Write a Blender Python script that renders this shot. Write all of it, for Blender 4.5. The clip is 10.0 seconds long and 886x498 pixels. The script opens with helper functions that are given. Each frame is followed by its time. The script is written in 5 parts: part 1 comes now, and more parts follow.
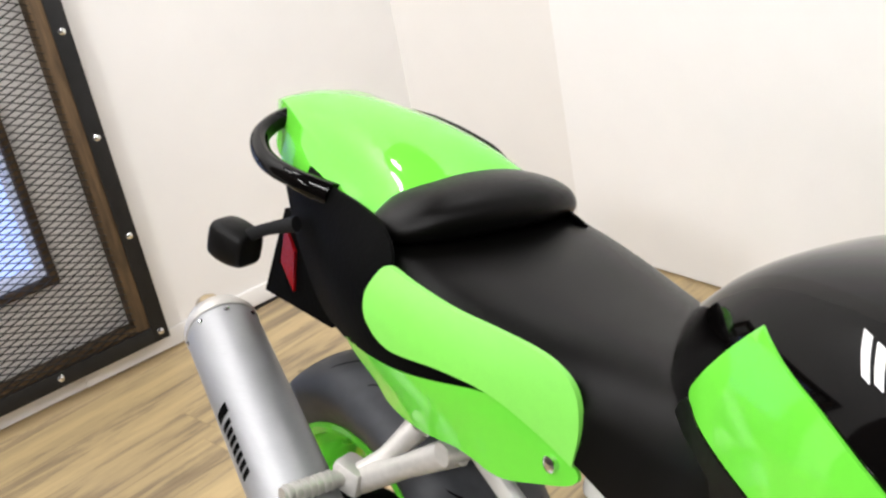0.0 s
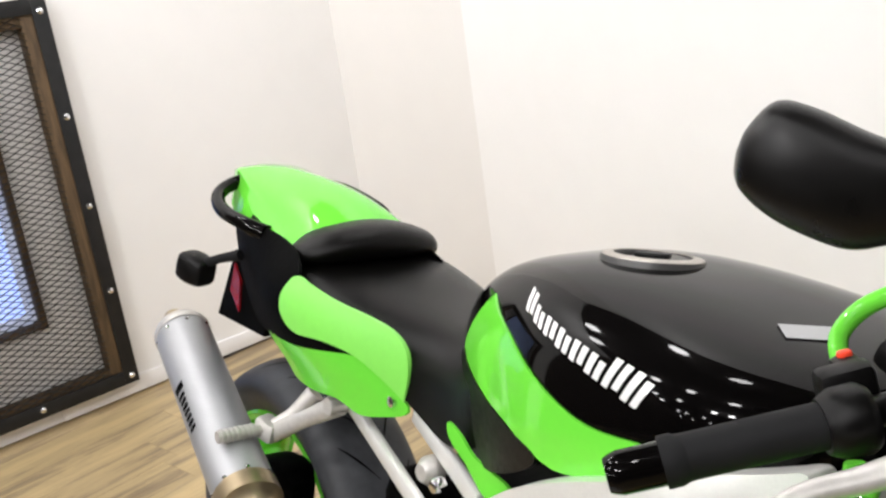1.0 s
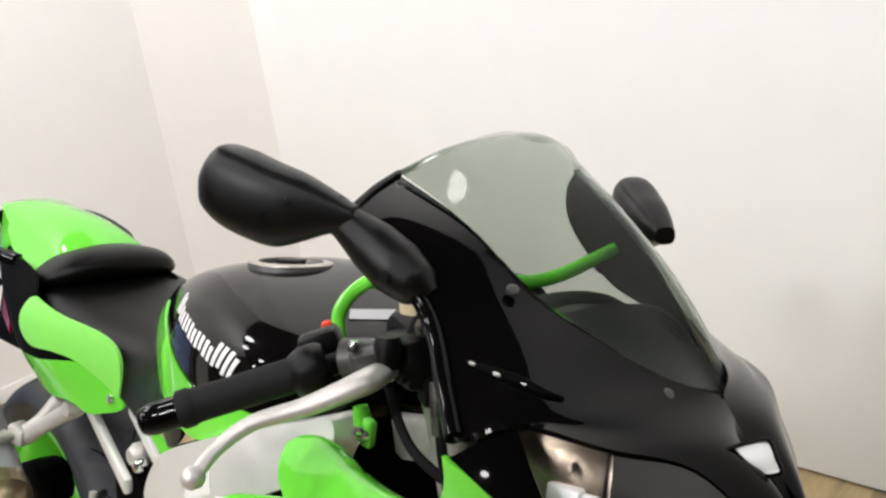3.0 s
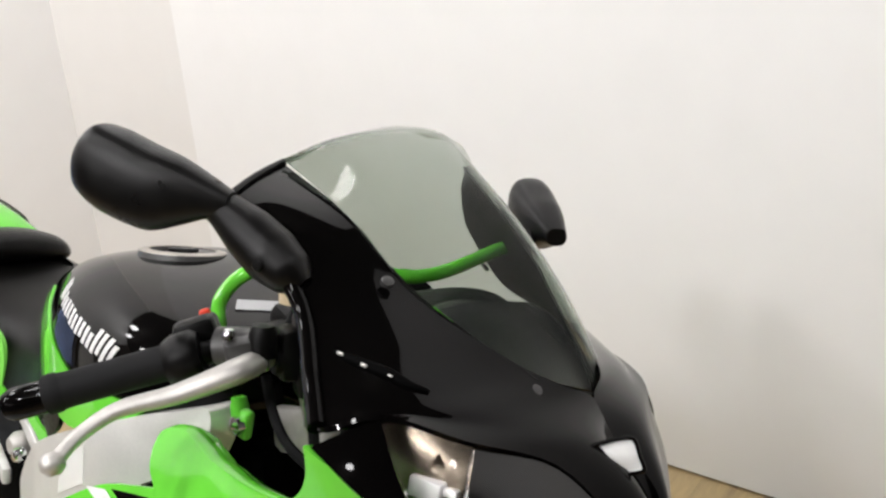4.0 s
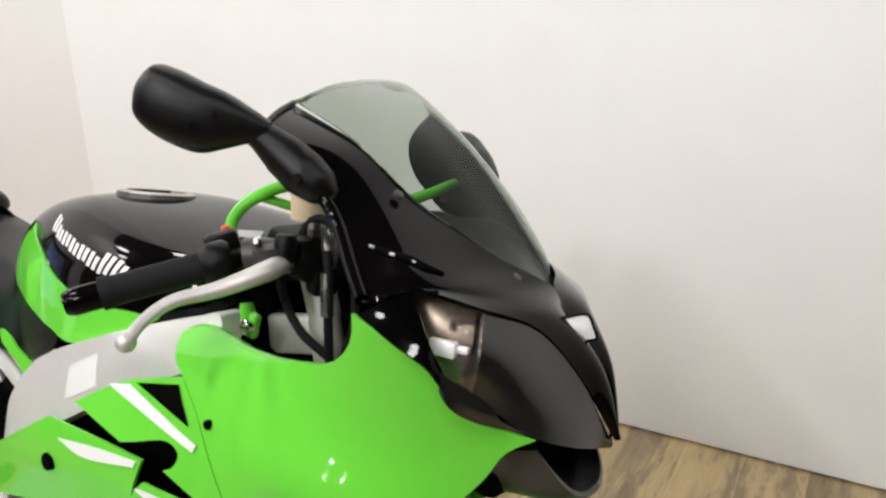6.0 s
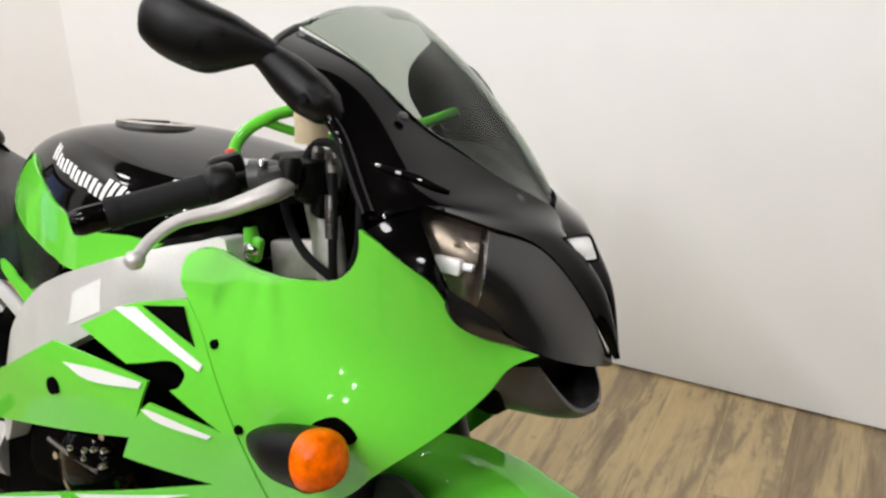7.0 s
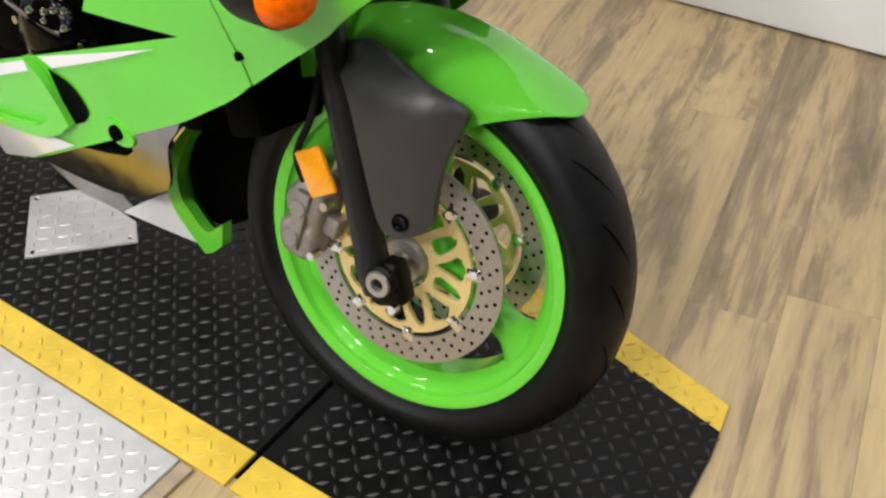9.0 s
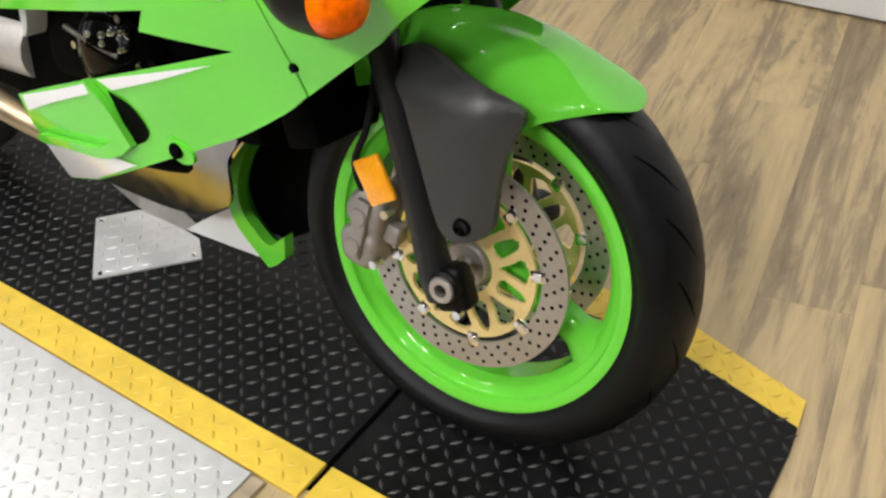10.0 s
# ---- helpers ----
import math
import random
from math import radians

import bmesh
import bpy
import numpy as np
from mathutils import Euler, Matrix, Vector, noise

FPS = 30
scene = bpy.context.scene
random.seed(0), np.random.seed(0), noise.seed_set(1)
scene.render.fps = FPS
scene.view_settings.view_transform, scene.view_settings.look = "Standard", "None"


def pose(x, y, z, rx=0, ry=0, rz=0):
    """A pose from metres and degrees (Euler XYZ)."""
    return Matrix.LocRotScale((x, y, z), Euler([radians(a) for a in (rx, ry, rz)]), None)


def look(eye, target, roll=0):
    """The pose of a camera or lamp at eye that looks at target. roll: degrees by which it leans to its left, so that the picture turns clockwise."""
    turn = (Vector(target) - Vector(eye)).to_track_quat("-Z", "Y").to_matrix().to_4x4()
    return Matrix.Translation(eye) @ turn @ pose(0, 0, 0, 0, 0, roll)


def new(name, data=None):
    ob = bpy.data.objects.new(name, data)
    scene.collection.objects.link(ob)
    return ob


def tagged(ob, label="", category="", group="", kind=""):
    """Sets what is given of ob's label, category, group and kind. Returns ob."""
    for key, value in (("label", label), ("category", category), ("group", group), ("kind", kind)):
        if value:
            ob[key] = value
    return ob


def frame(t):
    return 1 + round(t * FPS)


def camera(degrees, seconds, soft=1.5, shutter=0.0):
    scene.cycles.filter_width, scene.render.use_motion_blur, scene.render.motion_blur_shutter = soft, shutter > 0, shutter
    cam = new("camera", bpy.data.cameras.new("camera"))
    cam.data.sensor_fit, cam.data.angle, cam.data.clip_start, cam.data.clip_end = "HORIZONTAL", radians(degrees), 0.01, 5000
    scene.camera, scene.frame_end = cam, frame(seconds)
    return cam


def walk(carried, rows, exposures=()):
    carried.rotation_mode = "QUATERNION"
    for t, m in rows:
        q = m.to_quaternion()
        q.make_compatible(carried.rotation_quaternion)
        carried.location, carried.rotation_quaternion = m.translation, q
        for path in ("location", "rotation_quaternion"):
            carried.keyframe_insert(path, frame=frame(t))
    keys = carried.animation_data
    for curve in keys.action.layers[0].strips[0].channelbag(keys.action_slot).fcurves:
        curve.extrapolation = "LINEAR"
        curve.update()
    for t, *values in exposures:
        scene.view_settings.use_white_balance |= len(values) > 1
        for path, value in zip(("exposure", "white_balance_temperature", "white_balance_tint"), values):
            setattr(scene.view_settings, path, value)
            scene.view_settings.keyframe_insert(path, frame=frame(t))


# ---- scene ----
cam = camera(46.6, 10.0, 2.5)
PATH = [
    (0, (1.034, -0.427, 1.261), (-0.555, 0.501, 0.479), -11.3),
    (0.1, (1.084, -0.449, 1.266), (-0.511, 0.510, 0.533), -10.3),
    (0.2, (1.140, -0.482, 1.273), (-0.453, 0.519, 0.596), -8.8),
    (0.3, (1.193, -0.505, 1.274), (-0.410, 0.505, 0.634), -8.3),
    (0.5, (1.285, -0.555, 1.278), (-0.317, 0.453, 0.632), -9.2),
    (1, (1.528, -0.601, 1.322), (-0.075, 0.432, 0.718), -8.3),
    (1.2, (1.649, -0.587, 1.314), (0.001, 0.379, 0.721), -7.8),
    (1.3, (1.709, -0.571, 1.314), (0.063, 0.385, 0.699), -7.4),
    (1.5, (1.8, -0.562, 1.313), (0.14, 0.336, 0.649), -8.1),
    (2, (1.907, -0.537, 1.323), (0.257, 0.413, 0.712), -10.2),
    (2.5, (1.933, -0.509, 1.325), (0.365, 0.577, 0.724), -10.8),
    (2.7, (1.926, -0.512, 1.342), (0.395, 0.631, 0.749), -10.4),
    (4, (1.954, -0.478, 1.325), (0.564, 0.826, 0.718), -5.9),
    (4.5, (1.975, -0.482, 1.324), (0.622, 0.883, 0.769), -5.1),
    (5, (1.987, -0.575, 1.333), (0.738, 0.885, 0.775), -5.4),
    (5.5, (2.001, -0.698, 1.339), (0.811, 0.788, 0.724), -4.2),
    (6.8, (1.988, -0.782, 1.324), (0.873, 0.72, 0.617), -2.5),
    (7, (1.995, -0.789, 1.311), (0.883, 0.702, 0.576), -2.7),
    (7.5, (2.011, -0.781, 1.28), (0.897, 0.651, 0.437), -3.2),
    (8, (2.007, -0.769, 1.254), (0.976, 0.636, 0.273), -2.7),
    (8.1, (2.006, -0.771, 1.252), (0.991, 0.619, 0.234), -2.9),
    (8.5, (1.996, -0.772, 1.22), (1.017, 0.543, 0.075), -1.6),
    (9, (2.005, -0.789, 1.181), (1.095, 0.436, -0.112), -0.8),
    (9.5, (2.004, -0.797, 1.17), (1.08, 0.419, -0.121), -1.5),
    (10, (1.998, -0.786, 1.172), (0.991, 0.377, -0.106), -6.0),
]
walk(cam, [(t, look(eye, target, roll)) for t, eye, target, roll in PATH],
     exposures=[(0.0, 0.02), (1.0, -0.08), (2.5, -0.15), (4.0, -0.27), (5.5, -0.27), (7.0, -0.23), (8.0, -0.08), (10.0, 0.0)])

# ---------------------------------------------------------------- light
world = bpy.data.worlds.new("room_air")
scene.world = world
world.use_nodes = True
world.node_tree.nodes["Background"].inputs[0].default_value = (1.0, 0.98, 0.95, 1)
world.node_tree.nodes["Background"].inputs[1].default_value = 0.02


# ---------------------------------------------------------------- materials
def mat(name, color, rough=0.5, metal=0.0, coat=0.0, grain=0.0, scale=40.0, bump=0.0, bscale=200.0, spread=0.0,
        rough_var=0.0, trans=0.0, emit=0.0, ior=1.45, stretch=(1, 1, 1), spec=0.5):
    """A procedural surface: base colour broken up at two scales, fine bump, varied gloss."""
    m = bpy.data.materials.new(name)
    m.use_nodes = True
    nt = m.node_tree
    b = nt.nodes["Principled BSDF"]
    b.inputs["Base Color"].default_value = (*color, 1)
    b.inputs["Roughness"].default_value = rough
    b.inputs["Metallic"].default_value = metal
    b.inputs["Coat Weight"].default_value = coat
    b.inputs["Coat Roughness"].default_value = 0.04
    b.inputs["Transmission Weight"].default_value = trans
    b.inputs["IOR"].default_value = ior
    b.inputs["Specular IOR Level"].default_value = spec
    if emit:
        b.inputs["Emission Color"].default_value = (*color, 1)
        b.inputs["Emission Strength"].default_value = emit
    tc = nt.nodes.new("ShaderNodeTexCoord")
    mp = nt.nodes.new("ShaderNodeMapping")
    mp.inputs["Scale"].default_value = stretch
    nt.links.new(tc.outputs["Object"], mp.inputs["Vector"])
    if grain or rough_var or spread:
        n1 = nt.nodes.new("ShaderNodeTexNoise")
        n1.inputs["Scale"].default_value = scale
        n1.inputs["Detail"].default_value = 6
        n2 = nt.nodes.new("ShaderNodeTexNoise")
        n2.inputs["Scale"].default_value = scale / 9
        n2.inputs["Detail"].default_value = 3
        for n in (n1, n2):
            nt.links.new(mp.outputs["Vector"], n.inputs["Vector"])
        add = nt.nodes.new("ShaderNodeMath")
        add.operation = "ADD"
        nt.links.new(n1.outputs["Fac"], add.inputs[0])
        nt.links.new(n2.outputs["Fac"], add.inputs[1])
        if grain:
            mr = nt.nodes.new("ShaderNodeMapRange")
            mr.inputs["From Min"].default_value, mr.inputs["From Max"].default_value = 0.7, 1.3
            mr.inputs["To Min"].default_value, mr.inputs["To Max"].default_value = 1 - grain, 1 + grain
            nt.links.new(add.outputs[0], mr.inputs["Value"])
            hs = nt.nodes.new("ShaderNodeHueSaturation")
            hs.inputs["Color"].default_value = (*color, 1)
            nt.links.new(mr.outputs[0], hs.inputs["Value"])
            last = hs.outputs[0]
            if spread:
                oi = nt.nodes.new("ShaderNodeObjectInfo")
                m2 = nt.nodes.new("ShaderNodeMapRange")
                m2.inputs["To Min"].default_value, m2.inputs["To Max"].default_value = 1 - spread, 1 + spread
                nt.links.new(oi.outputs["Random"], m2.inputs["Value"])
                h2 = nt.nodes.new("ShaderNodeHueSaturation")
                nt.links.new(last, h2.inputs["Color"])
                nt.links.new(m2.outputs[0], h2.inputs["Value"])
                last = h2.outputs[0]
            nt.links.new(last, b.inputs["Base Color"])
        if rough_var:
            m3 = nt.nodes.new("ShaderNodeMapRange")
            m3.inputs["From Min"].default_value, m3.inputs["From Max"].default_value = 0.7, 1.3
            m3.inputs["To Min"].default_value, m3.inputs["To Max"].default_value = max(rough - rough_var, 0.02), rough + rough_var
            nt.links.new(add.outputs[0], m3.inputs["Value"])
            nt.links.new(m3.outputs[0], b.inputs["Roughness"])
    if bump:
        nb = nt.nodes.new("ShaderNodeTexNoise")
        nb.inputs["Scale"].default_value = bscale
        nb.inputs["Detail"].default_value = 4
        nt.links.new(mp.outputs["Vector"], nb.inputs["Vector"])
        bp = nt.nodes.new("ShaderNodeBump")
        bp.inputs["Strength"].default_value = bump
        bp.inputs["Distance"].default_value = 0.002
        nt.links.new(nb.outputs["Fac"], bp.inputs["Height"])
        nt.links.new(bp.outputs[0], b.inputs["Normal"])
    return m


GREEN = mat("lime_paint", (0.135, 0.60, 0.045), 0.05, grain=0.02, scale=900, rough_var=0.02)
GREEN_SEAT = mat("lime_vinyl", (0.2, 0.64, 0.085), 0.36, spec=0.8, grain=0.03, scale=700, bump=0.15, bscale=900)
BLACK = mat("black_gloss_paint", (0.0015, 0.0013, 0.0013), 0.045, spec=0.13, grain=0.1, scale=600, rough_var=0.02)
PLASTIC = mat("black_plastic", (0.003, 0.0028, 0.0028), 0.38, spec=0.16, grain=0.15, scale=120, bump=0.12, bscale=1500, rough_var=0.08)
MIRRORPL = mat("mirror_plastic", (0.003, 0.0028, 0.0027), 0.32, spec=0.26, grain=0.2, scale=60, bump=0.12, bscale=1500, rough_var=0.06)
GREYPL = mat("charcoal_plastic", (0.038, 0.037, 0.036), 0.36, spec=0.5, grain=0.1, scale=200, bump=0.1, bscale=1500, rough_var=0.06)
RUBBER = mat("rubber", (0.009, 0.009, 0.0095), 0.6, spec=0.13, grain=0.2, scale=60, bump=0.15, bscale=700, rough_var=0.1)
LEATHER = mat("seat_vinyl", (0.002, 0.0018, 0.0016), 0.3, spec=0.15, grain=0.15, scale=80, bump=0.15, bscale=1500, rough_var=0.012)
SILVER = mat("silver_frame_paint", (0.72, 0.71, 0.68), 0.34, metal=0.35, grain=0.04, scale=300, rough_var=0.06)
ALU = mat("brushed_aluminium", (0.42, 0.425, 0.435), 0.5, metal=0.75, grain=0.06, scale=90, rough_var=0.08, stretch=(1, 1, 8))
CAST = mat("cast_aluminium", (0.56, 0.54, 0.51), 0.45, metal=0.6, grain=0.1, scale=120, bump=0.15, bscale=500)
STEEL = mat("disc_steel", (0.45, 0.42, 0.38), 0.38, metal=0.8, grain=0.1, scale=150, rough_var=0.1)
REFLECT = mat("lamp_reflector", (0.34, 0.28, 0.22), 0.22, metal=0.85, grain=0.25, scale=40, bump=0.06, bscale=60)
POLISHED = mat("polished_steel", (0.36, 0.345, 0.33), 0.13, metal=1.0, grain=0.2, scale=30, rough_var=0.05)
CHROME = mat("chrome", (0.75, 0.75, 0.76), 0.12, metal=1.0, grain=0.03, scale=100)
TYRE = mat("tyre_rubber", (0.005, 0.0053, 0.0057), 0.42, spec=0.2, grain=0.25, scale=60, bump=0.15, bscale=700, rough_var=0.1)
# paler copy of TYRE that lifts the rear tyre out of its shade
TYRE2 = mat("lifted_tyre_rubber", (0.045, 0.047, 0.052), 0.5, spec=0.35, grain=0.3, scale=50, bump=0.2, bscale=600, rough_var=0.1)
FORK = mat("black_anodised", (0.012, 0.012, 0.0125), 0.34, spec=0.45, grain=0.1, scale=150, rough_var=0.06)
TREAD = mat("worn_tread_steel", (0.05, 0.048, 0.046), 0.4, metal=0.4, grain=0.5, scale=18, rough_var=0.12)
CALIPER = mat("caliper_casting", (0.30, 0.275, 0.25), 0.45, metal=0.5, grain=0.12, scale=120, bump=0.15, bscale=500)
DARKST = mat("dark_steel", (0.16, 0.15, 0.14), 0.3, metal=0.9, grain=0.2, scale=60, rough_var=0.1)
GOLD = mat("gold_anodised", (0.78, 0.61, 0.27), 0.4, metal=0.4, grain=0.06, scale=150)
BRONZE = mat("heat_tinted_pipe", (0.38, 0.30, 0.19), 0.36, metal=0.85, grain=0.2, scale=25, rough_var=0.08)
AMBER = mat("amber_lens", (0.86, 0.135, 0.0005), 0.12, spec=0.22, grain=0.5, scale=60, bump=0.5, bscale=140)
AMBER2 = mat("amber_reflector", (0.9, 0.36, 0.01), 0.2, coat=0.6, grain=0.15, scale=300)
RED = mat("red_lens", (0.2, 0.004, 0.006), 0.2, spec=0.3, grain=0.15, scale=200)
REDBTN = mat("red_switch", (0.85, 0.06, 0.02), 0.4, grain=0.05, scale=300)
WHITE = mat("white_vinyl", (0.82, 0.82, 0.8), 0.25, coat=0.8, grain=0.02, scale=400)
LETTER = mat("silver_lettering", (0.72, 0.71, 0.7), 0.3, metal=0.2, grain=0.03, scale=400)
SMOKE = mat("smoked_screen", (0.45, 0.5, 0.45), 0.02, trans=1.0, ior=1.12, grain=0.02, scale=50)
CLEAR = mat("clear_lens", (0.95, 0.95, 0.95), 0.02, trans=1.0, ior=1.25, grain=0.01, scale=50)
LENSDARK = mat("dark_headlamp_cover", (0.008, 0.008, 0.008), 0.2, spec=0.9, grain=0.06, scale=200)
FLUID = mat("fluid_bottle", (0.62, 0.5, 0.32), 0.35, grain=0.06, scale=90)
# also stands in for the shade inside gaps, slots and drilled holes
DARK = mat("engine_and_gap_black", (0.001, 0.001, 0.001), 0.6, spec=0.03, grain=0.3, scale=60, bump=0.3, bscale=120)
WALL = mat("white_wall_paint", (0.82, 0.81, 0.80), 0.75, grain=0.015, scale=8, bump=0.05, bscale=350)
WALLDIM = mat("shaded_wall_paint", (0.745, 0.725, 0.70), 0.75, grain=0.015, scale=8, bump=0.05, bscale=350)
CEIL = mat("dark_ceiling_paint", (0.03, 0.027, 0.024), 0.8, grain=0.1, scale=8, bump=0.05, bscale=300)
FRAMEBLK = mat("black_steel_frame", (0.012, 0.012, 0.0125), 0.5, metal=0.3, grain=0.3, scale=30, bump=0.15, bscale=250)
MESHBLK = mat("black_steel_mesh", (0.02, 0.019, 0.018), 0.5, metal=0.3, grain=0.3, scale=60)
RUSTWOOD = mat("weathered_brown_timber", (0.10, 0.062, 0.03), 0.7, grain=0.5, scale=30, bump=0.4, bscale=90, stretch=(3, 3, 0.4))
BLKPLATE = mat("black_diamond_plate", (0.006, 0.006, 0.006), 0.45, spec=0.15, grain=0.5, scale=22, bump=0.3, bscale=500, rough_var=0.14)
YELPLATE = mat("yellow_painted_plate", (0.72, 0.50, 0.055), 0.45, grain=0.16, scale=25, bump=0.2, bscale=400, rough_var=0.1)
SILPLATE = mat("silver_diamond_plate", (0.6, 0.595, 0.585), 0.38, metal=0.4, grain=0.1, scale=30, bump=0.15, bscale=400, rough_var=0.1)
SLAB = mat("dark_floor_slab", (0.07, 0.06, 0.05), 0.6, grain=0.25, scale=6, bump=0.2, bscale=80)
DARKWALL = mat("dark_brown_wall", (0.045, 0.034, 0.025), 0.7, grain=0.2, scale=5, bump=0.1, bscale=60)
EDGEWOOD = mat("raw_board_edge", (0.42, 0.33, 0.22), 0.7, grain=0.3, scale=40, stretch=(0.3, 1, 6))


def floor_wood():
    m = mat("oak_look_plank", (0.5, 0.37, 0.19), 0.42)
    nt = m.node_tree
    b = nt.nodes["Principled BSDF"]
    tc = nt.nodes["Texture Coordinate"]
    oi = nt.nodes.new("ShaderNodeObjectInfo")
    off = nt.nodes.new("ShaderNodeVectorMath")
    off.operation = "SCALE"
    off.inputs[0].default_value = (31.0, 17.0, 9.0)
    nt.links.new(oi.outputs["Random"], off.inputs["Scale"])
    add = nt.nodes.new("ShaderNodeVectorMath")
    add.operation = "ADD"
    nt.links.new(tc.outputs["Object"], add.inputs[0])
    nt.links.new(off.outputs[0], add.inputs[1])

    def nz(scale, stretch, detail, warp=0.0):
        mp = nt.nodes.new("ShaderNodeMapping")
        mp.inputs["Scale"].default_value = stretch
        nt.links.new(add.outputs[0], mp.inputs["Vector"])
        n = nt.nodes.new("ShaderNodeTexNoise")
        n.inputs["Scale"].default_value, n.inputs["Detail"].default_value = scale, detail
        n.inputs["Distortion"].default_value = warp
        n.inputs["Roughness"].default_value = 0.66
        nt.links.new(mp.outputs[0], n.inputs["Vector"])
        return n.outputs["Fac"]

    streak, fine = nz(5.0, (2.4, 0.17, 1), 8, 0.55), nz(70.0, (1, 0.05, 1), 6)
    blotch = nz(15.0, (1.5, 0.26, 1), 8, 0.9)
    blend = nt.nodes.new("ShaderNodeMix")
    blend.inputs[0].default_value = 0.34
    nt.links.new(streak, blend.inputs[2])
    nt.links.new(blotch, blend.inputs[3])
    big = blend.outputs[0]
    ramp = nt.nodes.new("ShaderNodeValToRGB")
    r = ramp.color_ramp
    r.elements[0].position, r.elements[0].color = 0.34, (0.175, 0.13, 0.08, 1)
    r.elements[1].position, r.elements[1].color = 0.62, (0.54, 0.405, 0.21, 1)
    e = r.elements.new(0.455)
    e.color = (0.31, 0.232, 0.135, 1)
    e = r.elements.new(0.49)
    e.color = (0.42, 0.317, 0.172, 1)
    mix = nt.nodes.new("ShaderNodeMath")
    mix.operation = "MULTIPLY_ADD"
    mix.inputs[1].default_value = 0.2
    nt.links.new(fine, mix.inputs[0])
    sub = nt.nodes.new("ShaderNodeMath")
    sub.operation = "ADD"
    sub.inputs[1].default_value = -0.1
    nt.links.new(big, sub.inputs[0])
    nt.links.new(sub.outputs[0], mix.inputs[2])
    nt.links.new(mix.outputs[0], ramp.inputs[0])
    hs = nt.nodes.new("ShaderNodeHueSaturation")
    mr = nt.nodes.new("ShaderNodeMapRange")
    mr.inputs["To Min"].default_value, mr.inputs["To Max"].default_value = 0.9, 1.08
    nt.links.new(oi.outputs["Random"], mr.inputs["Value"])
    nt.links.new(mr.outputs[0], hs.inputs["Value"])
    nt.links.new(ramp.outputs[0], hs.inputs["Color"])
    # small dark knots
    vor = nt.nodes.new("ShaderNodeTexVoronoi")
    vor.inputs["Scale"].default_value = 4.5
    nt.links.new(add.outputs[0], vor.inputs["Vector"])
    kn = nt.nodes.new("ShaderNodeMapRange")
    kn.inputs["From Min"].default_value, kn.inputs["From Max"].default_value = 0.015, 0.06
    kn.inputs["To Min"].default_value, kn.inputs["To Max"].default_value = 0.45, 1.0
    nt.links.new(vor.outputs["Distance"], kn.inputs["Value"])
    mul = nt.nodes.new("ShaderNodeMix")
    mul.data_type, mul.blend_type = "RGBA", "MULTIPLY"
    mul.inputs[0].default_value = 1.0
    nt.links.new(hs.outputs[0], mul.inputs[6])
    nt.links.new(kn.outputs[0], mul.inputs[7])
    nt.links.new(mul.outputs[2], b.inputs["Base Color"])
    bp = nt.nodes.new("ShaderNodeBump")
    bp.inputs["Strength"].default_value, bp.inputs["Distance"].default_value = 0.15, 0.002
    nt.links.new(fine, bp.inputs["Height"])
    nt.links.new(bp.outputs[0], b.inputs["Normal"])
    return m


WOOD = floor_wood()


# ---------------------------------------------------------------- mesh helpers
def part(name, bm, material, parent, label="", angle=40):
    """Links a bmesh as one mesh object under a thing or a part."""
    bmesh.ops.recalc_face_normals(bm, faces=bm.faces)
    me = bpy.data.meshes.new(name)
    bm.to_mesh(me)
    bm.free()
    me.polygons.foreach_set("use_smooth", [True] * len(me.polygons))
    me.set_sharp_from_angle(angle=radians(angle))
    me.materials.append(material)
    ob = new(name, me)
    ob.parent = parent
    return tagged(ob, label=label)


def crom(points, n=6, closed=False):
    """A smooth curve through the points (Catmull-Rom), n steps a span."""
    p = np.array(points, float)
    k = len(p)
    out = []
    for i in range(k if closed else k - 1):
        a = p[(i - 1) % k] if closed or i > 0 else 2 * p[0] - p[1]
        b, c = p[i], p[(i + 1) % k]
        d = p[(i + 2) % k] if closed or i + 2 < k else 2 * p[-1] - p[-2]
        for t in np.arange(n) / n:
            out.append(0.5 * (2 * b + (c - a) * t + (2 * a - 5 * b + 4 * c - d) * t ** 2 + (3 * b - a - 3 * c + d) * t ** 3))
    if not closed:
        out.append(p[-1])
    return np.array(out)


def grid(v, close_u=False, close_v=False, caps=False):
    """A bmesh from a grid of places (rows, columns, 3)."""
    bm = bmesh.new()
    nu, nv = v.shape[:2]
    vs = [[bm.verts.new(tuple(v[i, j])) for j in range(nv)] for i in range(nu)]
    for i in range(nu if close_u else nu - 1):
        for j in range(nv if close_v else nv - 1):
            i2, j2 = (i + 1) % nu, (j + 1) % nv
            bm.faces.new((vs[i][j], vs[i2][j], vs[i2][j2], vs[i][j2]))
    if caps:
        bm.faces.new(vs[0])
        bm.faces.new(vs[-1])
    return bm


def patch(ctrl, nu=6, nv=5, thick=0.0, side=1):
    """A smooth sheet through a small net of control points; side=-1 mirrors it to the other flank."""
    c = np.array(ctrl, float)
    rows = np.array([crom(r, nv) for r in c])
    v = np.stack([crom(rows[:, j], nu) for j in range(rows.shape[1])], 1)
    v[..., 1] *= side
    bm = grid(v)
    bmesh.ops.remove_doubles(bm, verts=bm.verts, dist=0.0004)
    if thick:
        bmesh.ops.recalc_face_normals(bm, faces=bm.faces)
        bmesh.ops.solidify(bm, geom=bm.faces[:], thickness=thick)
    return bm


